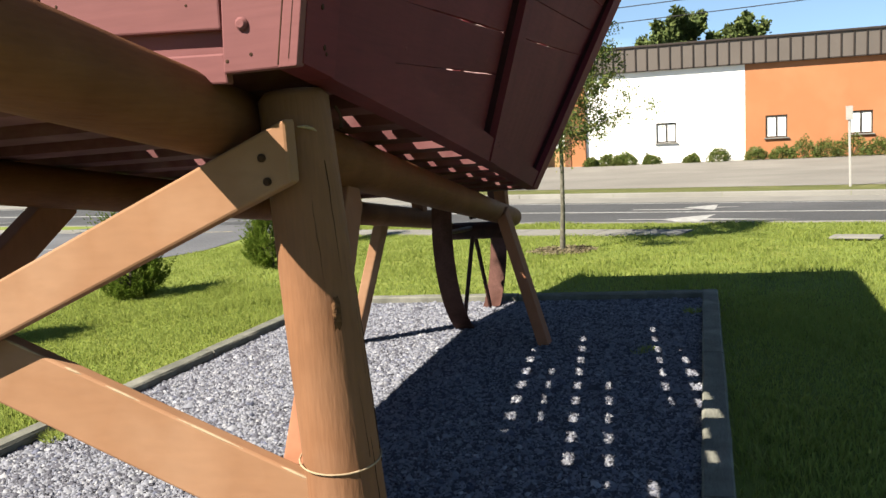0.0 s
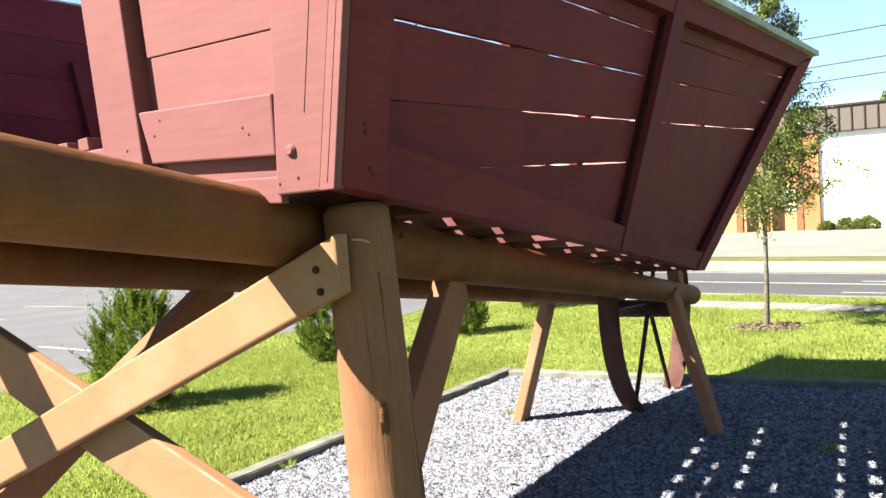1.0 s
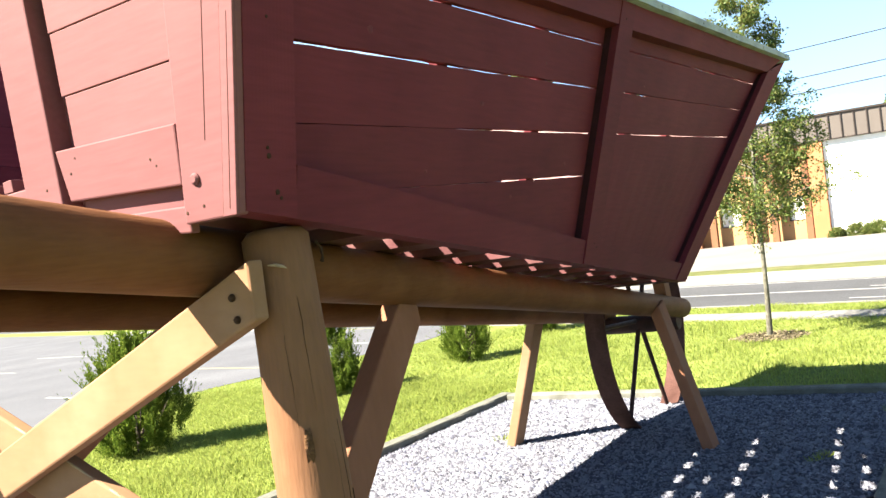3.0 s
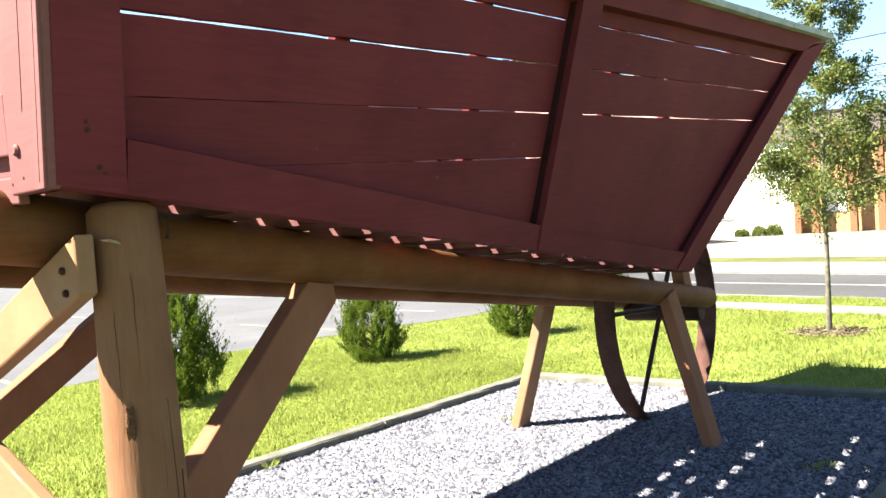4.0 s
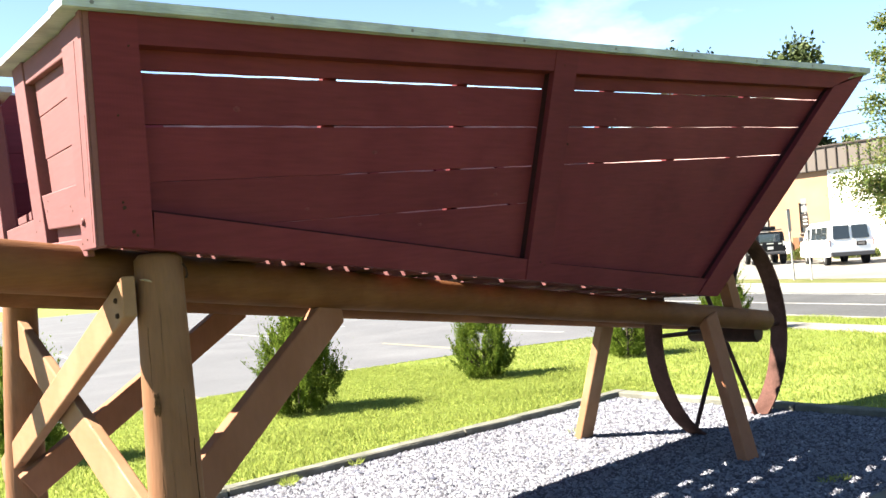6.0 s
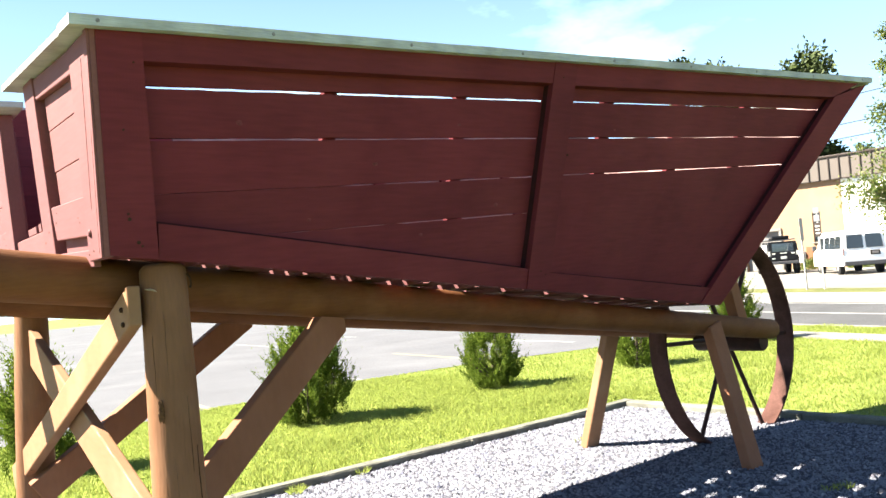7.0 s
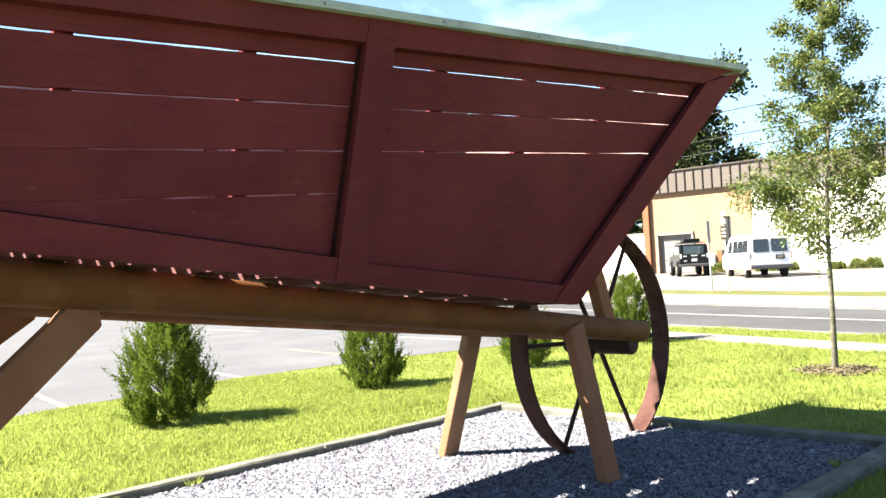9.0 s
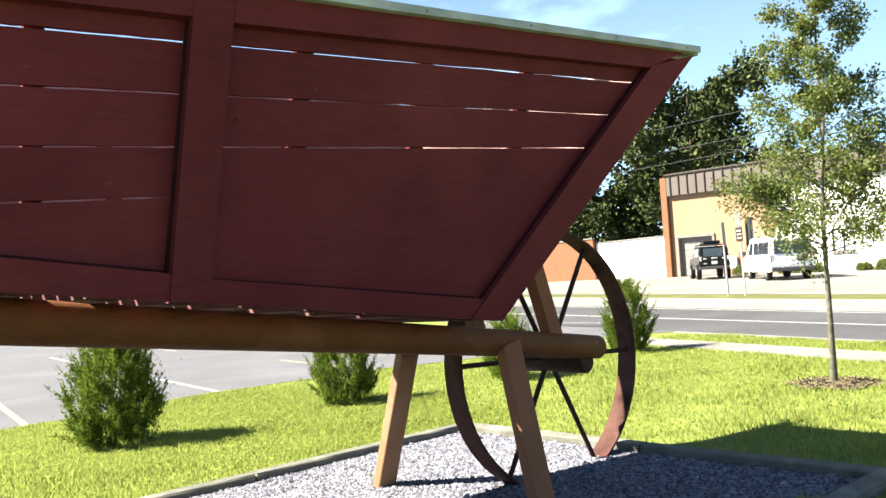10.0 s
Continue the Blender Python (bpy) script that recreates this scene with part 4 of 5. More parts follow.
for ang, z0, z1 in ((228, 0.75, 1.05), (244, 1.28, 1.60), (250, 0.80, 1.10), (258, 0.55, 0.85), (268, 1.02, 1.20), (285, 0.95, 1.25), (303, 0.75, 1.05), (215, 1.25, 1.5)):
    n, rings, drift = 14, [], 0.0
    for i in range(n + 1):
        t = i / n
        z = z0 + (z1 - z0) * t
        u = (z + 0.1) / 1.89
        c, r = pa.lerp(pb, u), 0.121 + (0.094 - 0.121) * u
        drift += rnd.uniform(-0.9, 0.9)
        wd = 1.5 * math.sin(math.pi * min(0.97, max(0.03, t))) * rnd.uniform(0.5, 1.0) + 0.15
        ring = []
        for da, dr in ((-wd, -0.004), (0, 0.0016), (wd, -0.004)):
            th = radians(ang + drift + da * 0.9)
            ring.append(c + Vector((math.cos(th), math.sin(th), 0)) * (r + dr))
        rings.append(ring)
    part("crack", loft(rings), M_HOLE, barrow, "dark drying crack in the log")
# bare wood where the brace's edge has split
d = (XB[1] - XB[0]).normalized()
w = Vector((0, 0.4, 1))
w = (w - d * w.dot(d)).normalized()
for t0, ln in ((0.40, 0.10), (0.52, 0.16), (0.62, 0.06), (0.68, 0.12), (0.78, 0.22), (0.92, 0.10)):
    a = XB[0].lerp(XB[1], t0) + w * 0.100 + Vector((-0.0225, 0, 0))
    bm = rod([a, a + d * ln * 0.3, a + d * ln * 0.7, a + d * ln], [0.001, 0.0045, 0.004, 0.001], 6)
    part("split_edge", bm, M_SLIVER, barrow, "pale bare split wood")
# knot, staple and hook on the near post
rnd = random.Random(4)
bm = bmesh.new()
bmesh.ops.create_icosphere(bm, subdivisions=2, radius=1.0)
for v in bm.verts:
    v.co = Vector((v.co.x * 0.013, v.co.y * 0.008, v.co.z * 0.048)) * rnd.uniform(0.62, 1.25)
bmesh.ops.transform(bm, matrix=pose(-4.492, -0.300, 1.20, 0, 0, -40), verts=bm.verts)
smooth(part("knot", bm, M_KNOT, barrow, "dark split knot"), 70)
bm = rod([(-4.498, -0.240, 1.692), (-4.482, -0.257, 1.690), (-4.470, -0.270, 1.684), (-4.462, -0.276, 1.678)], [0.0015, 0.005, 0.004, 0.001], 8)
smooth(part("splinter", bm, M_SLIVER, barrow, "pale torn splinter"))
bm = rod([(-4.335, -0.276, 1.745), (-4.325, -0.285, 1.725), (-4.322, -0.285, 1.700), (-4.328, -0.285, 1.685)], [0.005, 0.004, 0.004, 0.006], 8)
part("hook", bm, M_HOLE, barrow, "small dark rusty hook")
bm = bmesh.new()
ring = [(-4.424 + 0.113 * math.cos(t), -0.243 + 0.113 * math.sin(t), 0.785 + 0.012 * math.sin(t + 1)) for t in np.linspace(0, 6.283, 33)]
rod(ring, [0.0028] * 33, 6, bm=bm)
part("wire_tie", bm, M_SLIVER, barrow, "thin pale cord tied round the post")

# iron wheel sunk in the gravel
WC, WR = Vector((1.055, MID - 0.01, 0.86)), 0.99
bm = bmesh.new()
n = 72
rings = []
for i in range(n):
    th = 2 * math.pi * i / n
    c, s = math.cos(th), math.sin(th)
    ring = []
    for r, y in ((WR, -0.085), (WR + 0.004, 0.0), (WR, 0.085), (WR - 0.018, 0.085), (WR - 0.022, 0.0), (WR - 0.018, -0.085)):
        ring.append(WC + Vector((c * r, y, s * r)))
    rings.append(ring)
vs = [[bm.verts.new(p) for p in r] for r in rings]
for i in range(n):
    a, b = vs[i], vs[(i + 1) % n]
    for j in range(6):
        bm.faces.new((a[j], a[(j + 1) % 6], b[(j + 1) % 6], b[j]))
wheel = smooth(part("wheel", bm, M_RIM, barrow, "wide rusty iron wheel rim"), 35)
for k in range(6):
    th = radians(57 + 60 * k)
    d = Vector((math.cos(th), 0, math.sin(th)))
    part("spoke", rod([WC + d * 0.10, WC + d * (WR - 0.012)], [0.021, 0.019], 10), M_IRON, wheel, "dark iron spoke")
bm = rod([WC + Vector((0.04, y, -0.035)) for y in (-0.345, -0.33, 0.33, 0.345)], [0.07, 0.08, 0.08, 0.07], 20)
smooth(part("axle", bm, M_IRON, wheel, "thick dark iron axle"), 40)


# ---- planting ----
def shrub(x, y, tall, wide, seed, lean=0.0):
    """An upright juniper: a short stem, upswept twigs and a dense coat of fine sprays."""
    rng = np.random.default_rng(seed)
    th = thing("shrub", "dense upright dark green juniper shrub on the lawn", "shrub", pose(x, y, -0.012), "junipers along the lawn")
    bm = bmesh.new()
    rod([(0, 0, -0.02), (0.01, 0, 0.15), (0.02, 0.01, tall * 0.6)], [0.03, 0.025, 0.008], 8, bm=bm)
    for k in range(14):
        a = rng.uniform(0, 6.283)
        h = rng.uniform(0.05, 0.4) * tall
        r = wide * rng.uniform(0.28, 0.46)
        rod([(0, 0, h), (math.cos(a) * r * 0.6, math.sin(a) * r * 0.6, h + tall * 0.15), (math.cos(a) * r, math.sin(a) * r, h + tall * rng.uniform(0.3, 0.45))], [0.012, 0.008, 0.003], 5, bm=bm)
    part("trunk", bm, M_DBARK, th)
    n = int(195 * tall * wide / 0.85)
    t = rng.uniform(0.0, 1.0, n) ** 1.15
    prof = np.interp(t, [0, 0.12, 0.4, 0.7, 0.9, 1.0], [0.34, 0.46, 0.5, 0.40, 0.24, 0.06]) * wide
    a = rng.uniform(0, 6.283, n)
    bulge = 1 + 0.10 * np.sin(2 * a + seed) + 0.08 * np.sin(3 * a + t * 5 + seed * 2)
    rr = prof * np.sqrt(rng.uniform(0.12, 1.0, n)) * bulge
    cen = np.stack([np.cos(a) * rr + lean * t, np.sin(a) * rr, 0.04 + t * tall * rng.uniform(0.84, 1.0, n)], 1)
    per = 165
    up = rng.gamma(2.0, 0.060, n * per)[:, None]
    axis = np.stack([np.cos(a) * 0.42, np.sin(a) * 0.42, np.ones(n)], 1) + rng.normal(0, 0.26, (n, 3))
    axis = np.repeat(axis / np.linalg.norm(axis, axis=1, keepdims=True), per, 0)
    c = np.repeat(cen, per, 0) + axis * (up - 0.06) + rng.normal(0, 0.026, (n * per, 3)) * (1.25 - np.clip(up * 4, 0, 0.9))
    out = axis + rng.normal(0, 0.34, (n * per, 3))
    v, f = leaves(c, out, 0.034, 0.0062, rng)
    cloud_mesh("foliage", v, f, M_SHRUB, th)
    return th


for i, (x, y, tall, wide, lean) in enumerate(((-0.45, 6.05, 1.25, 1.03, 0.05), (2.55, 5.87, 0.98, 0.86, 0.0), (5.05, 5.2, 0.80, 0.80, 0.0), (8.3, 5.5, 1.15, 0.80, 0.0), (-3.65, 6.1, 1.15, 0.72, 0.0))):
    shrub(x, y, tall, wide, 11 + i, lean)


def grow(th, base, tall, trunk_r, first, spread, n_limbs, n_twigs, leaf_n, leaf_len, leaf_w, seed, bark, leaf, profile, clump=0.16, trunk_top=0.9):
    """A tree: tapered trunk, limbs with twigs, and leaves gathered on the twigs, with gaps between."""
    rng = np.random.default_rng(seed)
    bm = bmesh.new()
    pts, rad = [], []
    for i in range(9):
        t = i / 8
        pts.append(Vector((rng.normal(0, 0.006) * tall * (t > 0), rng.normal(0, 0.006) * tall * (t > 0), t * tall * trunk_top)))
        rad.append(trunk_r * (1.25 if i == 0 else 1.0) * (1 - 0.86 * t) + 0.004)
    rod(pts, rad, 10, 0.03, seed, bm=bm)
    tips = []
    for k in range(n_limbs):
        t = first + (0.97 - first) * ((k + rng.uniform(0, 1)) / n_limbs) ** 1.55
        i = min(7, int(t * 8 / 1.0))
        o = pts[i].lerp(pts[min(8, i + 1)], t * 8 - i)
        a = k * 2.4 + rng.normal(0, 0.5)
        ln = spread * np.interp((t - first) / (1 - first), profile[0], profile[1]) * rng.uniform(0.52, 1.15)
        up = rng.uniform(0.25, 0.75)
        d = Vector((math.cos(a), math.sin(a), up)).normalized()
        m = o + d * ln * 0.5 + Vector((0, 0, rng.normal(0, 0.05) * ln))
        e = o + d * ln
        r0 = max(0.006, trunk_r * 0.42 * (1 - t * 0.7))
        rod([o, m, e], [r0, r0 * 0.6, r0 * 0.2], 6, bm=bm)
        for q in range(n_twigs):
            u = rng.uniform(0.25, 1.0)
            p = o.lerp(e, u) if u > 0.5 else o.lerp(m, u * 2)
            dd = (d + Vector(rng.normal(0, 0.75, 3))).normalized()
            tl = ln * rng.uniform(0.18, 0.42)
            e2 = p + dd * tl
            rod([p, e2], [r0 * 0.28, r0 * 0.1], 4, bm=bm)
            tips.append((p.lerp(e2, 0.65), dd, tl))
    smooth(part("trunk", bm, bark, th))
    c = np.array([t[0] for t in tips])
    dd = np.array([t[1] for t in tips])
    sp = np.array([max(0.25, t[2]) for t in tips])
    c = np.repeat(c, leaf_n, 0) + rng.normal(0, clump, (len(tips) * leaf_n, 3)) * np.repeat(sp, leaf_n)[:, None]
    d = np.repeat(dd, leaf_n, 0) + rng.normal(0, 0.9, (len(tips) * leaf_n, 3))
    v, f = leaves(c, d, leaf_len, leaf_w, rng)
    cloud_mesh("crown", v, f, leaf, th)
    return th


oak = thing("young_oak_tree", "slender young oak with sparse olive leaves in mulch ring", "tree", pose(5.69, 0.79, -0.012, 3, 0, 0))
grow(oak, None, 5.3, 0.030, 0.31, 1.40, 46, 12, 60, 0.042, 0.0125, 8, M_BARK, M_OAK, ([0, 0.12, 0.35, 0.6, 0.8, 1], [0.85, 1.0, 0.74, 0.42, 0.29, 0.14]), 0.19)
rng = np.random.default_rng(9)
bm = bmesh.new()
vs = [bm.verts.new((5.69 + 0.42 * math.cos(a) * (1 + 0.12 * math.sin(3 * a + 1)), 0.79 + 0.42 * math.sin(a) * (1 + 0.12 * math.sin(5 * a)), -0.004)) for a in np.linspace(0, 6.283, 33)[:-1]]
top = bm.verts.new((5.69, 0.79, 0.035))
for i in range(32):
    bm.faces.new((vs[i], vs[(i + 1) % 32], top))
tagged(mesh_ob("mulch_ring", bm, M_MULCH), "low ring of brown mulch around the young oak", "mulch", kind="structure")
n = 900
a, r = rng.uniform(0, 6.283, n), 0.45 * np.sqrt(rng.uniform(0.0, 1.2, n))
c = np.stack([5.69 + np.cos(a) * r, 0.79 + np.sin(a) * r, 0.012 + 0.02 * (1 - np.clip(r / 0.5, 0, 1))], 1)
v, f = leaves(c, rng.normal(0, 1, (n, 3)) * np.array([1, 1, 0.25]), 0.05, 0.009, rng)
tagged(cloud_mesh("mulch_chips", v, f, M_MULCH), "loose brown mulch chips and dry leaves", "mulch", kind="stuff")
bm = box(0, 0, 0, 0.30, 0.62, 0.03, 0.008)
bmesh.ops.transform(bm, matrix=pose(5.88, -3.15, 0.03, 0, 0, -20), verts=bm.verts)
tagged(mesh_ob("utility_cover", bm, M_CONC), "small pale concrete utility cover in the lawn", "utility cover")

# ---- the long commercial building across the road ----
BX = 43.0
BUILD = Matrix.Translation((BX, 0, -0.15)) @ Euler((math.atan(0.022), 0, 0)).to_matrix().to_4x4()
house = thing("commercial_building", "long one-storey stucco building with dark standing-seam metal fascia", "building", BUILD)
H_WALL, H_TOP = 5.22, 6.49


def wall_run(y0, y1, material, holes, label, x=0.0):
    """One bay of the front wall in the plane x, with openings cut through (y0, y1, z0, z1)."""
    ys = sorted({y0, y1, *[h[0] for h in holes], *[h[1] for h in holes]})
    zs = sorted({-0.6, H_WALL + 0.1, *[h[2] for h in holes], *[h[3] for h in holes]})
    bm = bmesh.new()
    for a, b in zip(ys, ys[1:]):
        for c, d in zip(zs, zs[1:]):
            if any(h[0] <= a and b <= h[1] and h[2] <= c and d <= h[3] for h in holes):
                continue
            box(x + 0.15, (a + b) / 2, (c + d) / 2, 0.30, b - a, d - c, bm=bm)
    bmesh.ops.remove_doubles(bm, verts=bm.verts, dist=0.001)
    return part("wall", bm, material, house, label)


def window_unit(y0, y1, z0, z1, blind=True):
    bm = bmesh.new()
    t = 0.07
    for a, b, c, d in ((y0, y1, z0, z0 + t), (y0, y1, z1 - t, z1), (y0, y0 + t, z0 + t, z1 - t), (y1 - t, y1, z0 + t, z1 - t), ((y0 + y1) / 2 - 0.035, (y0 + y1) / 2 + 0.035, z0 + t, z1 - t)):
        box(0.09, (a + b) / 2, (c + d) / 2, 0.07, b - a, d - c, bm=bm)
    w = part("window", bm, M_FRAME, house, "dark framed two-light window")
    for a, b in ((y0 + t, (y0 + y1) / 2 - 0.035), ((y0 + y1) / 2 + 0.035, y1 - t)):
        part("pane", box(0.11, (a + b) / 2, (z0 + z1) / 2, 0.008, b - a, z1 - z0 - 2 * t), M_BLIND if blind else M_GLASS, w)
    part("sill", box(-0.04, (y0 + y1) / 2, z0 - 0.04, 0.16, y1 - y0 + 0.16, 0.07, 0.01), M_CONC, w)


WIN = [(0.25, 1.35, 1.15, 2.25), (-5.55, -4.45, 1.15, 2.35), (-9.75, -8.6, 1.15, 2.35), (-14.0, -12.9, 1.15, 2.35)]
wall_run(-3.4, 5.3, M_WHITEWALL, WIN[:1], "bright white stucco wall")
wall_run(-26.0, -3.4, M_ORANGE, WIN[1:], "orange stucco wall")
for w in WIN:
    window_unit(*w)
# shallow bay behind brown posts
BAY = [(6.5, 7.5, 1.05, 2.4), (10.0, 11.2, 1.05, 2.4), (11.75, 12.4, 1.05, 2.4)]
wall_run(5.3, 12.6, M_BAYWALL, BAY, "orange stucco wall of the bay", 0.6)
for a, b, c, d in BAY:
    bm = bmesh.new()
    for p, q, r, s in ((a, b, c, c + 0.06), (a, b, d - 0.06, d), (a, a + 0.06, c + 0.06, d - 0.06), (b - 0.06, b, c + 0.06, d - 0.06)):
        box(0.69, (p + q) / 2, (r + s) / 2, 0.07, q - p, s - r, bm=bm)
    w = part("window", bm, M_FRAME, house, "dark framed window with pale blind")
    part("pane", box(0.71, (a + b) / 2, (c + d) / 2, 0.01, b - a - 0.12, d - c - 0.12), M_BLIND, w)
part("pier", box(0.10, 5.72, 2.3, 0.60, 0.80, 5.86, 0.015), M_ORANGE, house, "orange stucco pier")
for y in (6.9 - 0.55, 8.15, 9.55, 11.5, 12.42):
    part("pier", box(0.02, y, 2.3, 0.36, 0.36, 5.86, 0.015), M_BRICK, house, "brown post before the bay")
wall_run(12.6, 20.5, M_WHITEWALL, [(16.1, 17.3, 1.05, 2.3)], "bright white stucco wall")
window_unit(16.1, 17.3, 1.05, 2.3)
wall_run(20.5, 27.6, M_YWALL, [(24.6, 27.0, -0.6, 2.45), (21.9, 22.4, 1.6, 3.4)], "pale yellow stucco wall")
window_unit(21.9, 22.4, 1.6, 3.4, False)
door = part("garage_door", box(0.27, 25.8, 1.2, 0.04, 2.4, 2.6), M_GREYDOOR, house, "closed grey sectional garage door")
for k in range(6):
    part("panel", box(0.22, 25.8, 0.22 + 0.41 * k, 0.05, 2.36, 0.39, 0.012), M_GREYDOOR, door)
bm = bmesh.new()
box(-0.03, 27.08, 1.2, 0.12, 0.16, 2.6, bm=bm)
box(-0.03, 24.52, 1.2, 0.12, 0.16, 2.6, bm=bm)
box(-0.03, 25.8, 2.55, 0.12, 2.72, 0.16, bm=bm)
part("door_frame", bm, M_CONC, house, "pale door surround")
part("service_door", box(-0.02, 22.72, 0.35, 0.06, 0.42, 2.0, 0.01), M_BRICK, house, "narrow brown service door")
part("meter_box", box(-0.12, 23.25, 0.75, 0.24, 0.5, 0.7, 0.02), M_WHITEWALL, house, "white meter box on the wall")
part("corner_pier", box(0.05, 27.75, 2.9, 0.6, 0.45, 7.0, 0.02), M_BRICK, house, "brown corner pier")
part("wall", box(9.0, 27.7, 2.3, 17.4, 0.3, 5.9), M_YWALL, house, "pale yellow stucco gable wall")
part("wall", box(17.8, 0.9, 2.3, 0.3, 53.2, 5.9), M_WHITEWALL, house)
part("wall", box(9.0, -25.9, 2.3, 17.4, 0.3, 5.9), M_ORANGE, house)
part("roof", box(9.0, 0.9, H_TOP - 0.35, 17.6, 53.0, 0.2), M_FASCIA, house, "flat dark roof")
# standing-seam fascia
fascia = part("fascia", box(-0.22, 0.8, (H_WALL + H_TOP) / 2, 0.06, 53.4, H_TOP - H_WALL), M_FASCIA, house, "dark bronze standing-seam fascia")
part("coping", box(-0.22, 0.8, H_TOP + 0.06, 0.24, 53.6, 0.12, 0.02), M_FRAME, house, "dark roof coping")
part("soffit", box(0.0, 0.8, H_WALL - 0.03, 0.5, 53.4, 0.05), M_FRAME, house)
seam_me = None
y = -25.5
while y < 27.4:
    if seam_me is None:
        ob = part("seam", box(0, 0, 0, 0.07, 0.055, H_TOP - H_WALL - 0.02), M_FRAME, fascia)
        seam_me = ob.data
    else:
        ob = new("seam", seam_me)
        ob.parent = fascia
    ob.location = (-0.28, y, (H_WALL + H_TOP) / 2)
    y += 0.62

# walls beyond the building
for (ya, yb), material, h, label, dx in (((28.4, 34.3), M_WHITEWALL, 2.6, "white rendered boundary wall beside the building", 1.0), ((34.35, 47.0), M_BRICK, 2.75, "brown rendered boundary wall beside the car park", 0.7)):
    zb = -0.15 + 0.022 * (ya + yb) / 2
    w = thing("boundary_wall", label, "wall", pose(BX + dx, (ya + yb) / 2, zb))
    part("wall", box(0, 0, h / 2 - 0.2, 0.25, yb - ya, h + 0.4, 0.02), material, w)
    part("coping", box(0, 0, h + 0.04, 0.36, yb - ya, 0.1, 0.02), M_CONC, w)


# bushes along the facade
def bush(x, y, z, r, seed, tall=0.8):
    rng = np.random.default_rng(seed)
    th = thing("bush", "round clipped green bush along the building wall", "bush", pose(x, y, z), "bushes along the wall")
    bm = bmesh.new()
    for k in range(6):
        a = k * 1.05
        rod([(0, 0, -0.05), (math.cos(a) * r * 0.5, math.sin(a) * r * 0.5, r * tall)], [0.02, 0.006], 5, bm=bm)
    part("stem", bm, M_DBARK, th)
    n = 1500
    d = rng.normal(0, 1, (n, 3))
    d /= np.linalg.norm(d, axis=1, keepdims=True)
    d[:, 2] = np.abs(d[:, 2]) * 1.0
    c = d * (r * (1 + 0.22 * np.sin(d[:, 0] * 4 + seed) * np.sin(d[:, 1] * 5 + seed * 2)) * rng.uniform(0.4, 1.1, n) ** 0.5)[:, None] * np.array([1, 1, tall * 1.6])
    v, f = leaves(c, d + rng.normal(0, 0.7, (n, 3)), 0.11, 0.03, rng)
    cloud_mesh("foliage", v, f, M_OAK, th)


rnd = random.Random(12)
for y, r in ((4.9, 0.4), (4.0, 0.5), (2.9, 0.55), (1.6, 0.5), (-0.6, 0.45), (-2.0, 0.62), (-3.9, 0.6), (-6.3, 0.65), (-7.4, 0.6), (-8.6, 0.75), (-9.9, 0.6), (-11.2, 0.6), (14.2, 0.5), (13.4, 0.5), (17.8, 0.45), (18.6, 0.5), (22.0, 0.7), (-12.8, 0.6), (-5.2, 0.55), (-14.0, 0.6), (-15.1, 0.55), (-16.4, 0.6), (3.3, 0.4), (15.2, 0.4), (19.4, 0.45)):
    bush(BX - 1.1, y, -0.12 + 0.022 * y, r * (1.1 if y < -5 else 0.9), 40 + int(y * 10) + 200, rnd.uniform(0.6, 0.9))


# ---- vehicles ----
def wheel_parts(th, spots, r, wd):
    for x, y in spots:
        bm = rod([(x, y - wd / 2, r), (x, y - wd / 2 + 0.03, r), (x, y + wd / 2 - 0.03, r), (x, y + wd / 2, r)], [r * 0.86, r, r, r * 0.86], 20)
        w = smooth(part("wheel", bm, M_TYRE, th, "black tyre on steel rim"))
        s = -1 if y < 0 else 1
        part("rim", rod([(x, y + s * (wd / 2 - 0.02), r), (x, y + s * (wd / 2 + 0.004), r)], [r * 0.58, r * 0.52], 16), M_STEEL, w)


def car_shell(profile, half, tuck, ground=0.3):
    """A body skin lofted across the width: profile of (x, z) corners seen from the side; the upper part leans in."""
    zmax = max(z for _, z in profile)
    rings = []
    for y, k in ((-half, 1.0), (-half * 0.97, 1.02), (0, 1.03), (half * 0.97, 1.02), (half, 1.0)):
        ring = []
        for x, z in profile:
            lean = tuck * max(0.0, (z - 1.05) / (zmax - 1.05))
            ring.append(Vector((x * (1.0 if abs(y) < half else 0.992), y * (1 - lean), z if abs(y) < half * 0.99 else min(z, zmax - 0.05) if z > 1.2 else z)))
        rings.append(ring)
    bm = loft(rings)
    return bm


van = thing("white_van", "white passenger van parked before the white wall", "van", pose(35.6, 16.75, 0.19, 1.26, 0, 41))
prof = [(-2.75, 0.42), (-2.80, 0.62), (-2.76, 1.10), (-2.60, 1.98), (-2.45, 2.06), (1.2, 2.08), (1.5, 2.0), (2.05, 1.30), (2.75, 1.12), (2.85, 0.75), (2.82, 0.42)]
smooth(part("body", car_shell(prof, 0.99, 0.12), M_VAN, van), 30)
for y0, y1 in ((-0.80, -0.06), (0.06, 0.80)):
    bm = bmesh.new()
    loft([[Vector((-2.775 + (z - 1.15) * 0.175 + o, y * (1 - 0.10 * (z - 1.15)), z)) for y, z in ((y0, 1.22), (y1, 1.22), (y1, 1.85), (y0, 1.85))] for o in (0.012, -0.012)], bm=bm)
    part("rear_window", bm, M_GLASS, van)
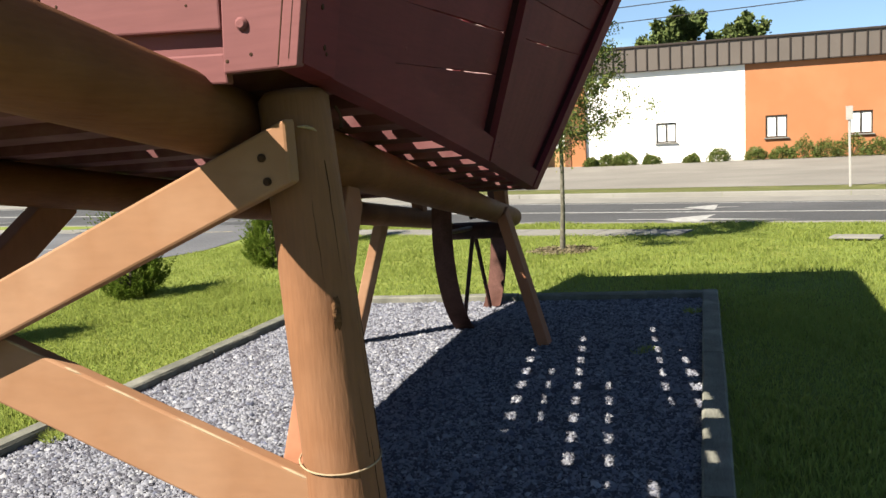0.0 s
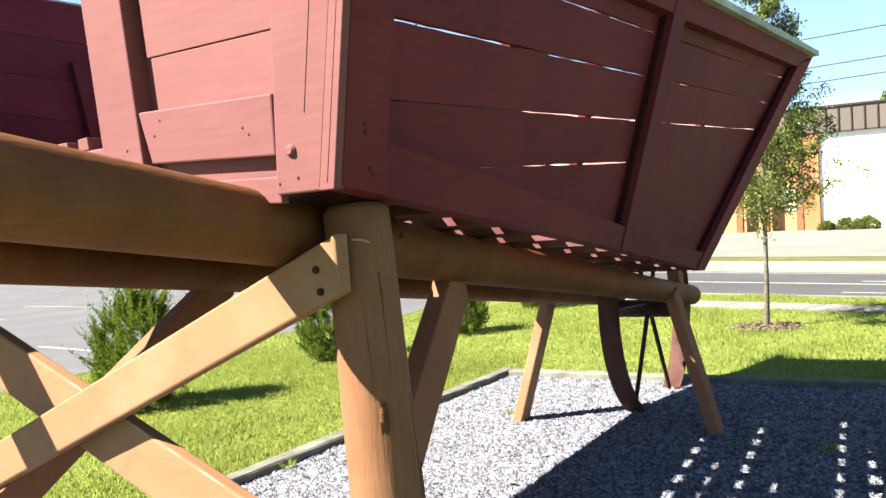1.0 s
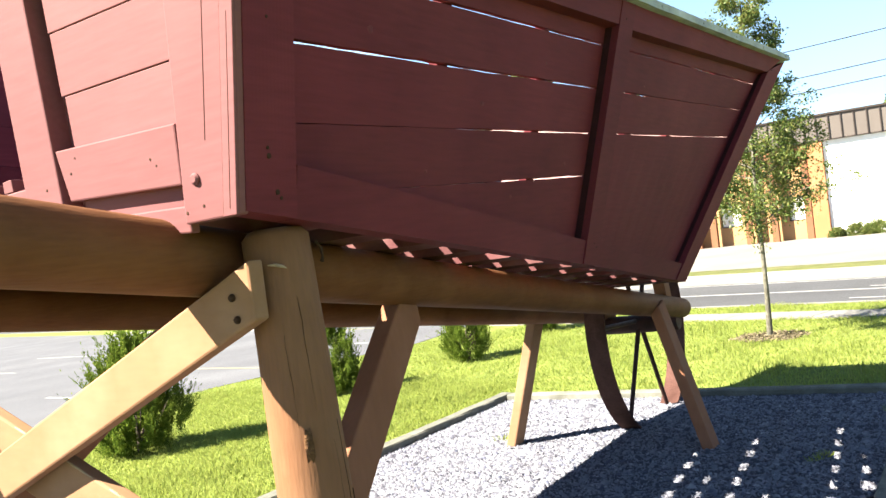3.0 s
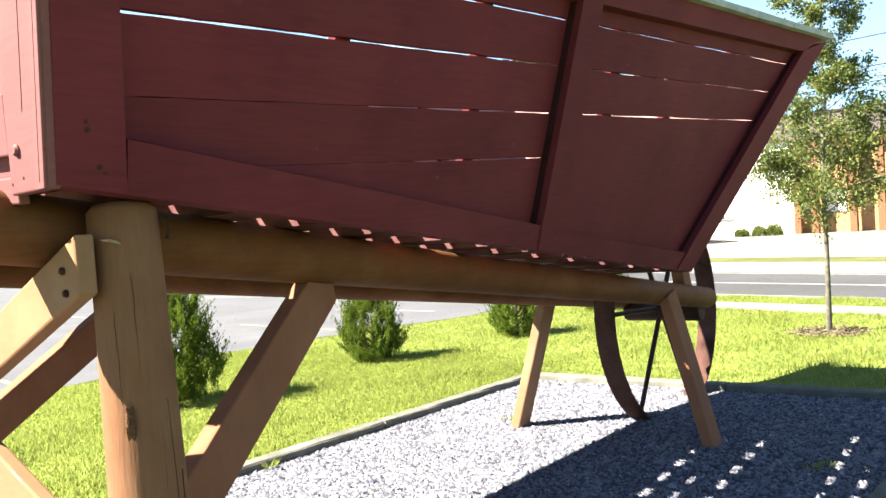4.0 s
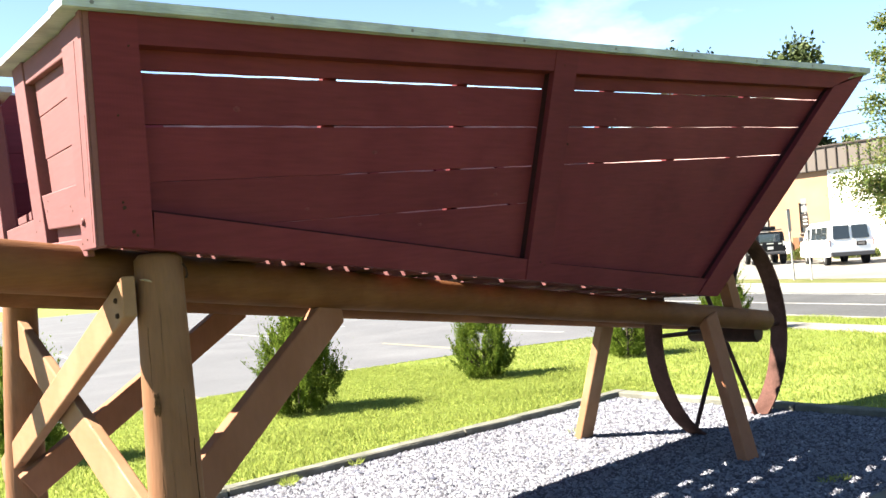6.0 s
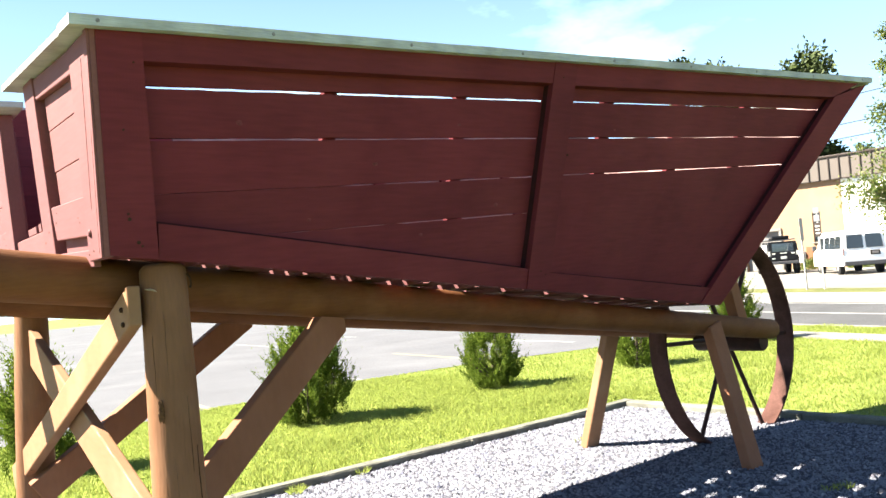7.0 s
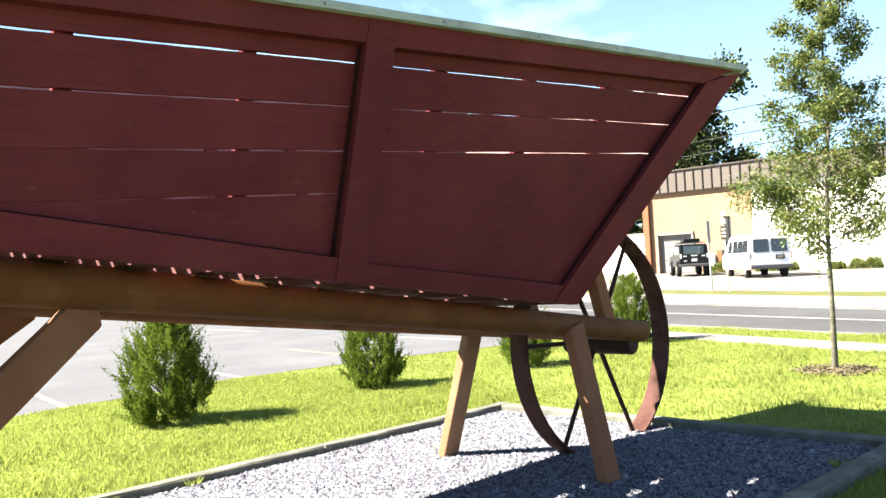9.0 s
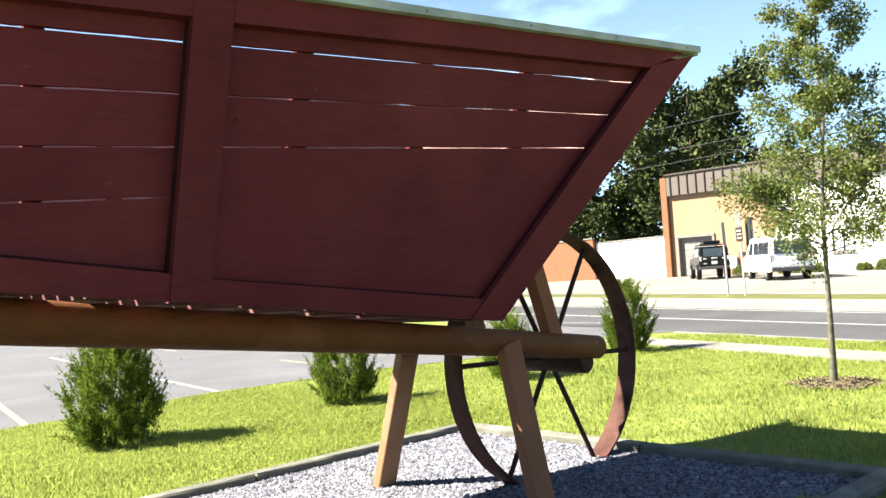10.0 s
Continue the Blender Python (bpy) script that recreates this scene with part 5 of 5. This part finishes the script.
for s in (-1, 1):
    for x0, x1 in ((-2.35, -1.45), (-1.35, -0.45), (-0.35, 0.55), (0.75, 1.65)):
        bm = bmesh.new()
        loft([[Vector((x, s * ((0.99 * (1 - 0.12 * (z - 1.05) / 1.03)) + o), z)) for x, z in ((x0, 1.25), (x1, 1.25), (x1 - (0.25 if x1 > 1 else 0), 1.83), (x0, 1.83))] for o in (-0.01, 0.012)], bm=bm)
        part("side_window", bm, M_GLASS, van)
    part("tail_light", box(-2.765, s * 0.95, 1.05, 0.05, 0.05, 0.34, 0.01), M_TAIL, van)
    part("mirror", box(1.75, s * 1.16, 1.35, 0.12, 0.2, 0.24, 0.03), M_PLASTIC, van)
part("bumper", box(-2.84, 0, 0.52, 0.18, 1.9, 0.2, 0.03), M_PLASTIC, van)
part("plate_recess", box(-2.79, -0.42, 0.98, 0.03, 0.44, 0.22, 0.01), M_FRAME, van)
part("number_plate", box(-2.81, -0.42, 0.98, 0.02, 0.28, 0.12), M_GREYDOOR, van)
wheel_parts(van, ((-1.75, -0.86), (-1.75, 0.86), (1.75, -0.86), (1.75, 0.86)), 0.36, 0.25)

suv = thing("black_off_road_car", "black off-road car with roof rack parked before garage", "car", pose(38.6, 22.3, 0.34, 1.26, 0, 40))
prof = [(-1.85, 0.55), (-1.9, 0.75), (-1.88, 1.1), (-1.78, 1.78), (0.25, 1.80), (0.62, 1.20), (1.75, 1.12), (1.85, 0.9), (1.82, 0.55)]
smooth(part("body", car_shell(prof, 0.80, 0.10), M_SUV, suv), 30)
part("rear_window", box(-1.845, 0, 1.45, 0.03, 1.1, 0.45, 0.01), M_GLASS, suv)
for s in (-1, 1):
    part("side_window", box(-0.9, s * 0.775, 1.45, 1.5, 0.03, 0.42, 0.01), M_GLASS, suv)
    part("tail_light", box(-1.90, s * 0.72, 1.12, 0.06, 0.10, 0.24, 0.01), M_PLATE, suv)
    for x in (-1.15, 1.2):
        part("fender", box(x, s * 0.83, 0.82, 0.95, 0.16, 0.07, 0.02), M_PLASTIC, suv)
part("tailgate", box(-1.905, 0, 0.98, 0.05, 1.3, 0.5, 0.02), M_SUV, suv)
for y, z, w, h in ((-0.5, 1.12, 0.18, 0.07), (0.5, 1.12, 0.18, 0.07), (0.0, 1.14, 0.34, 0.06), (0.5, 0.86, 0.16, 0.06)):
    part("reflector", box(-1.94, y, z, 0.02, w, h, 0.005), M_PLATE, suv, "pale rear reflector")
part("bumper", box(-1.98, 0, 0.62, 0.16, 1.6, 0.16, 0.03), M_PLASTIC, suv)
part("number_plate", box(-1.95, 0.0, 0.90, 0.02, 0.3, 0.16), M_PLATE, suv)
bm = bmesh.new()
for x in (-1.6, -0.7, 0.1):
    box(x, 0, 1.87, 0.05, 1.4, 0.05, bm=bm)
for s in (-0.65, 0.65):
    box(-0.75, s, 1.90, 1.9, 0.05, 0.05, bm=bm)
part("roof_rack", bm, M_PLASTIC, suv)
part("roof_bag", box(-0.8, 0, 2.0, 1.2, 0.9, 0.2, 0.06), M_SUV, suv, "black roof bag")
wheel_parts(suv, ((-1.15, -0.76), (-1.15, 0.76), (1.2, -0.76), (1.2, 0.76)), 0.40, 0.26)


# ---- signs, wires and far trees ----
def sign_post(x, y, z, tall, turn, label, plates):
    """A square post with plates (width, height, drop from the top, material) on its road side."""
    th = thing("road_sign", label, "sign", pose(x, y, z, 0, 0, turn))
    part("post", box(0, 0, tall / 2 - 0.1, 0.05, 0.05, tall + 0.2, 0.006), M_POST, th)
    for w, h, drop, material in plates:
        p = part("plate", box(-0.04, 0, tall - drop - h / 2, 0.012, w, h, 0.004), material, th)
        if material is M_FRAME:
            # unreadable lines of writing
            for k in range(3):
                part("bar", box(-0.049, 0, tall - drop - h * (0.25 + 0.25 * k), 0.004, w * 0.6, h * 0.10), M_PLATE, p)


sign_post(22.72, 11.96, 0.15, 2.55, 62, "pale sign post with narrow plate on the far verge", ((0.13, 0.80, 0.0, M_POST),))
sign_post(22.44, 11.17, 0.14, 2.85, 0, "pale sign post with three stacked plates on verge", ((0.21, 0.20, 0.0, M_GREYDOOR), (0.21, 0.22, 0.26, M_GREYDOOR), (0.24, 0.48, 0.53, M_FRAME)))
sign_post(16.59, -4.69, -0.08, 2.0, 0, "slim pale sign post with small plate on the verge", ((0.16, 0.34, 0.0, M_POST),))

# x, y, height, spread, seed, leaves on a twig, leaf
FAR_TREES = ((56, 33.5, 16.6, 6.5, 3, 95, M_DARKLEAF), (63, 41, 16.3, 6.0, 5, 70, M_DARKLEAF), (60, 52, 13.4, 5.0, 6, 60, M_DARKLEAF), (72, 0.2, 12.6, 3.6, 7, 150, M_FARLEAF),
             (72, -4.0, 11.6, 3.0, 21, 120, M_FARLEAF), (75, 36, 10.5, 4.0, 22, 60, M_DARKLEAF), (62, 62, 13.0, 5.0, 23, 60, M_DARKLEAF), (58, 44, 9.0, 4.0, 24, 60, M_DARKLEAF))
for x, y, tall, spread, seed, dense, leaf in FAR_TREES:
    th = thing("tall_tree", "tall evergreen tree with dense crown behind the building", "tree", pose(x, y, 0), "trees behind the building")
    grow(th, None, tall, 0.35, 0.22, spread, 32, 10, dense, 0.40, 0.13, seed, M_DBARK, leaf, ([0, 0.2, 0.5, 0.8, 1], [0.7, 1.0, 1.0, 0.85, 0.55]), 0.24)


def wire(a, b, sag):
    a, b = Vector(a), Vector(b)
    pts = [a.lerp(b, t) - Vector((0, 0, sag * 4 * t * (1 - t))) for t in np.linspace(0, 1, 17)]
    bm = rod(pts, [0.03] * 17, 5)
    tagged(mesh_ob("power_line", bm, M_WIRE), "thin black overhead power line", "power line")


for x, y in ((50, 70), (45, -60)):
    th = thing("utility_pole", "tall grey wooden utility pole carrying power lines", "utility pole", pose(x, y, 0))
    part("pole", rod([(0, 0, -0.5), (0, 0, 13.0)], [0.17, 0.12], 12), M_BARK, th)
    part("crossarm", box(0, 0, 11.9, 0.12, 2.0, 0.12, 0.01), M_BARK, th)
for dz in (0.0, 0.9, 2.6):
    wire((50, 70, 9.0 + dz), (45, -60, 9.5 + dz), 0.8)
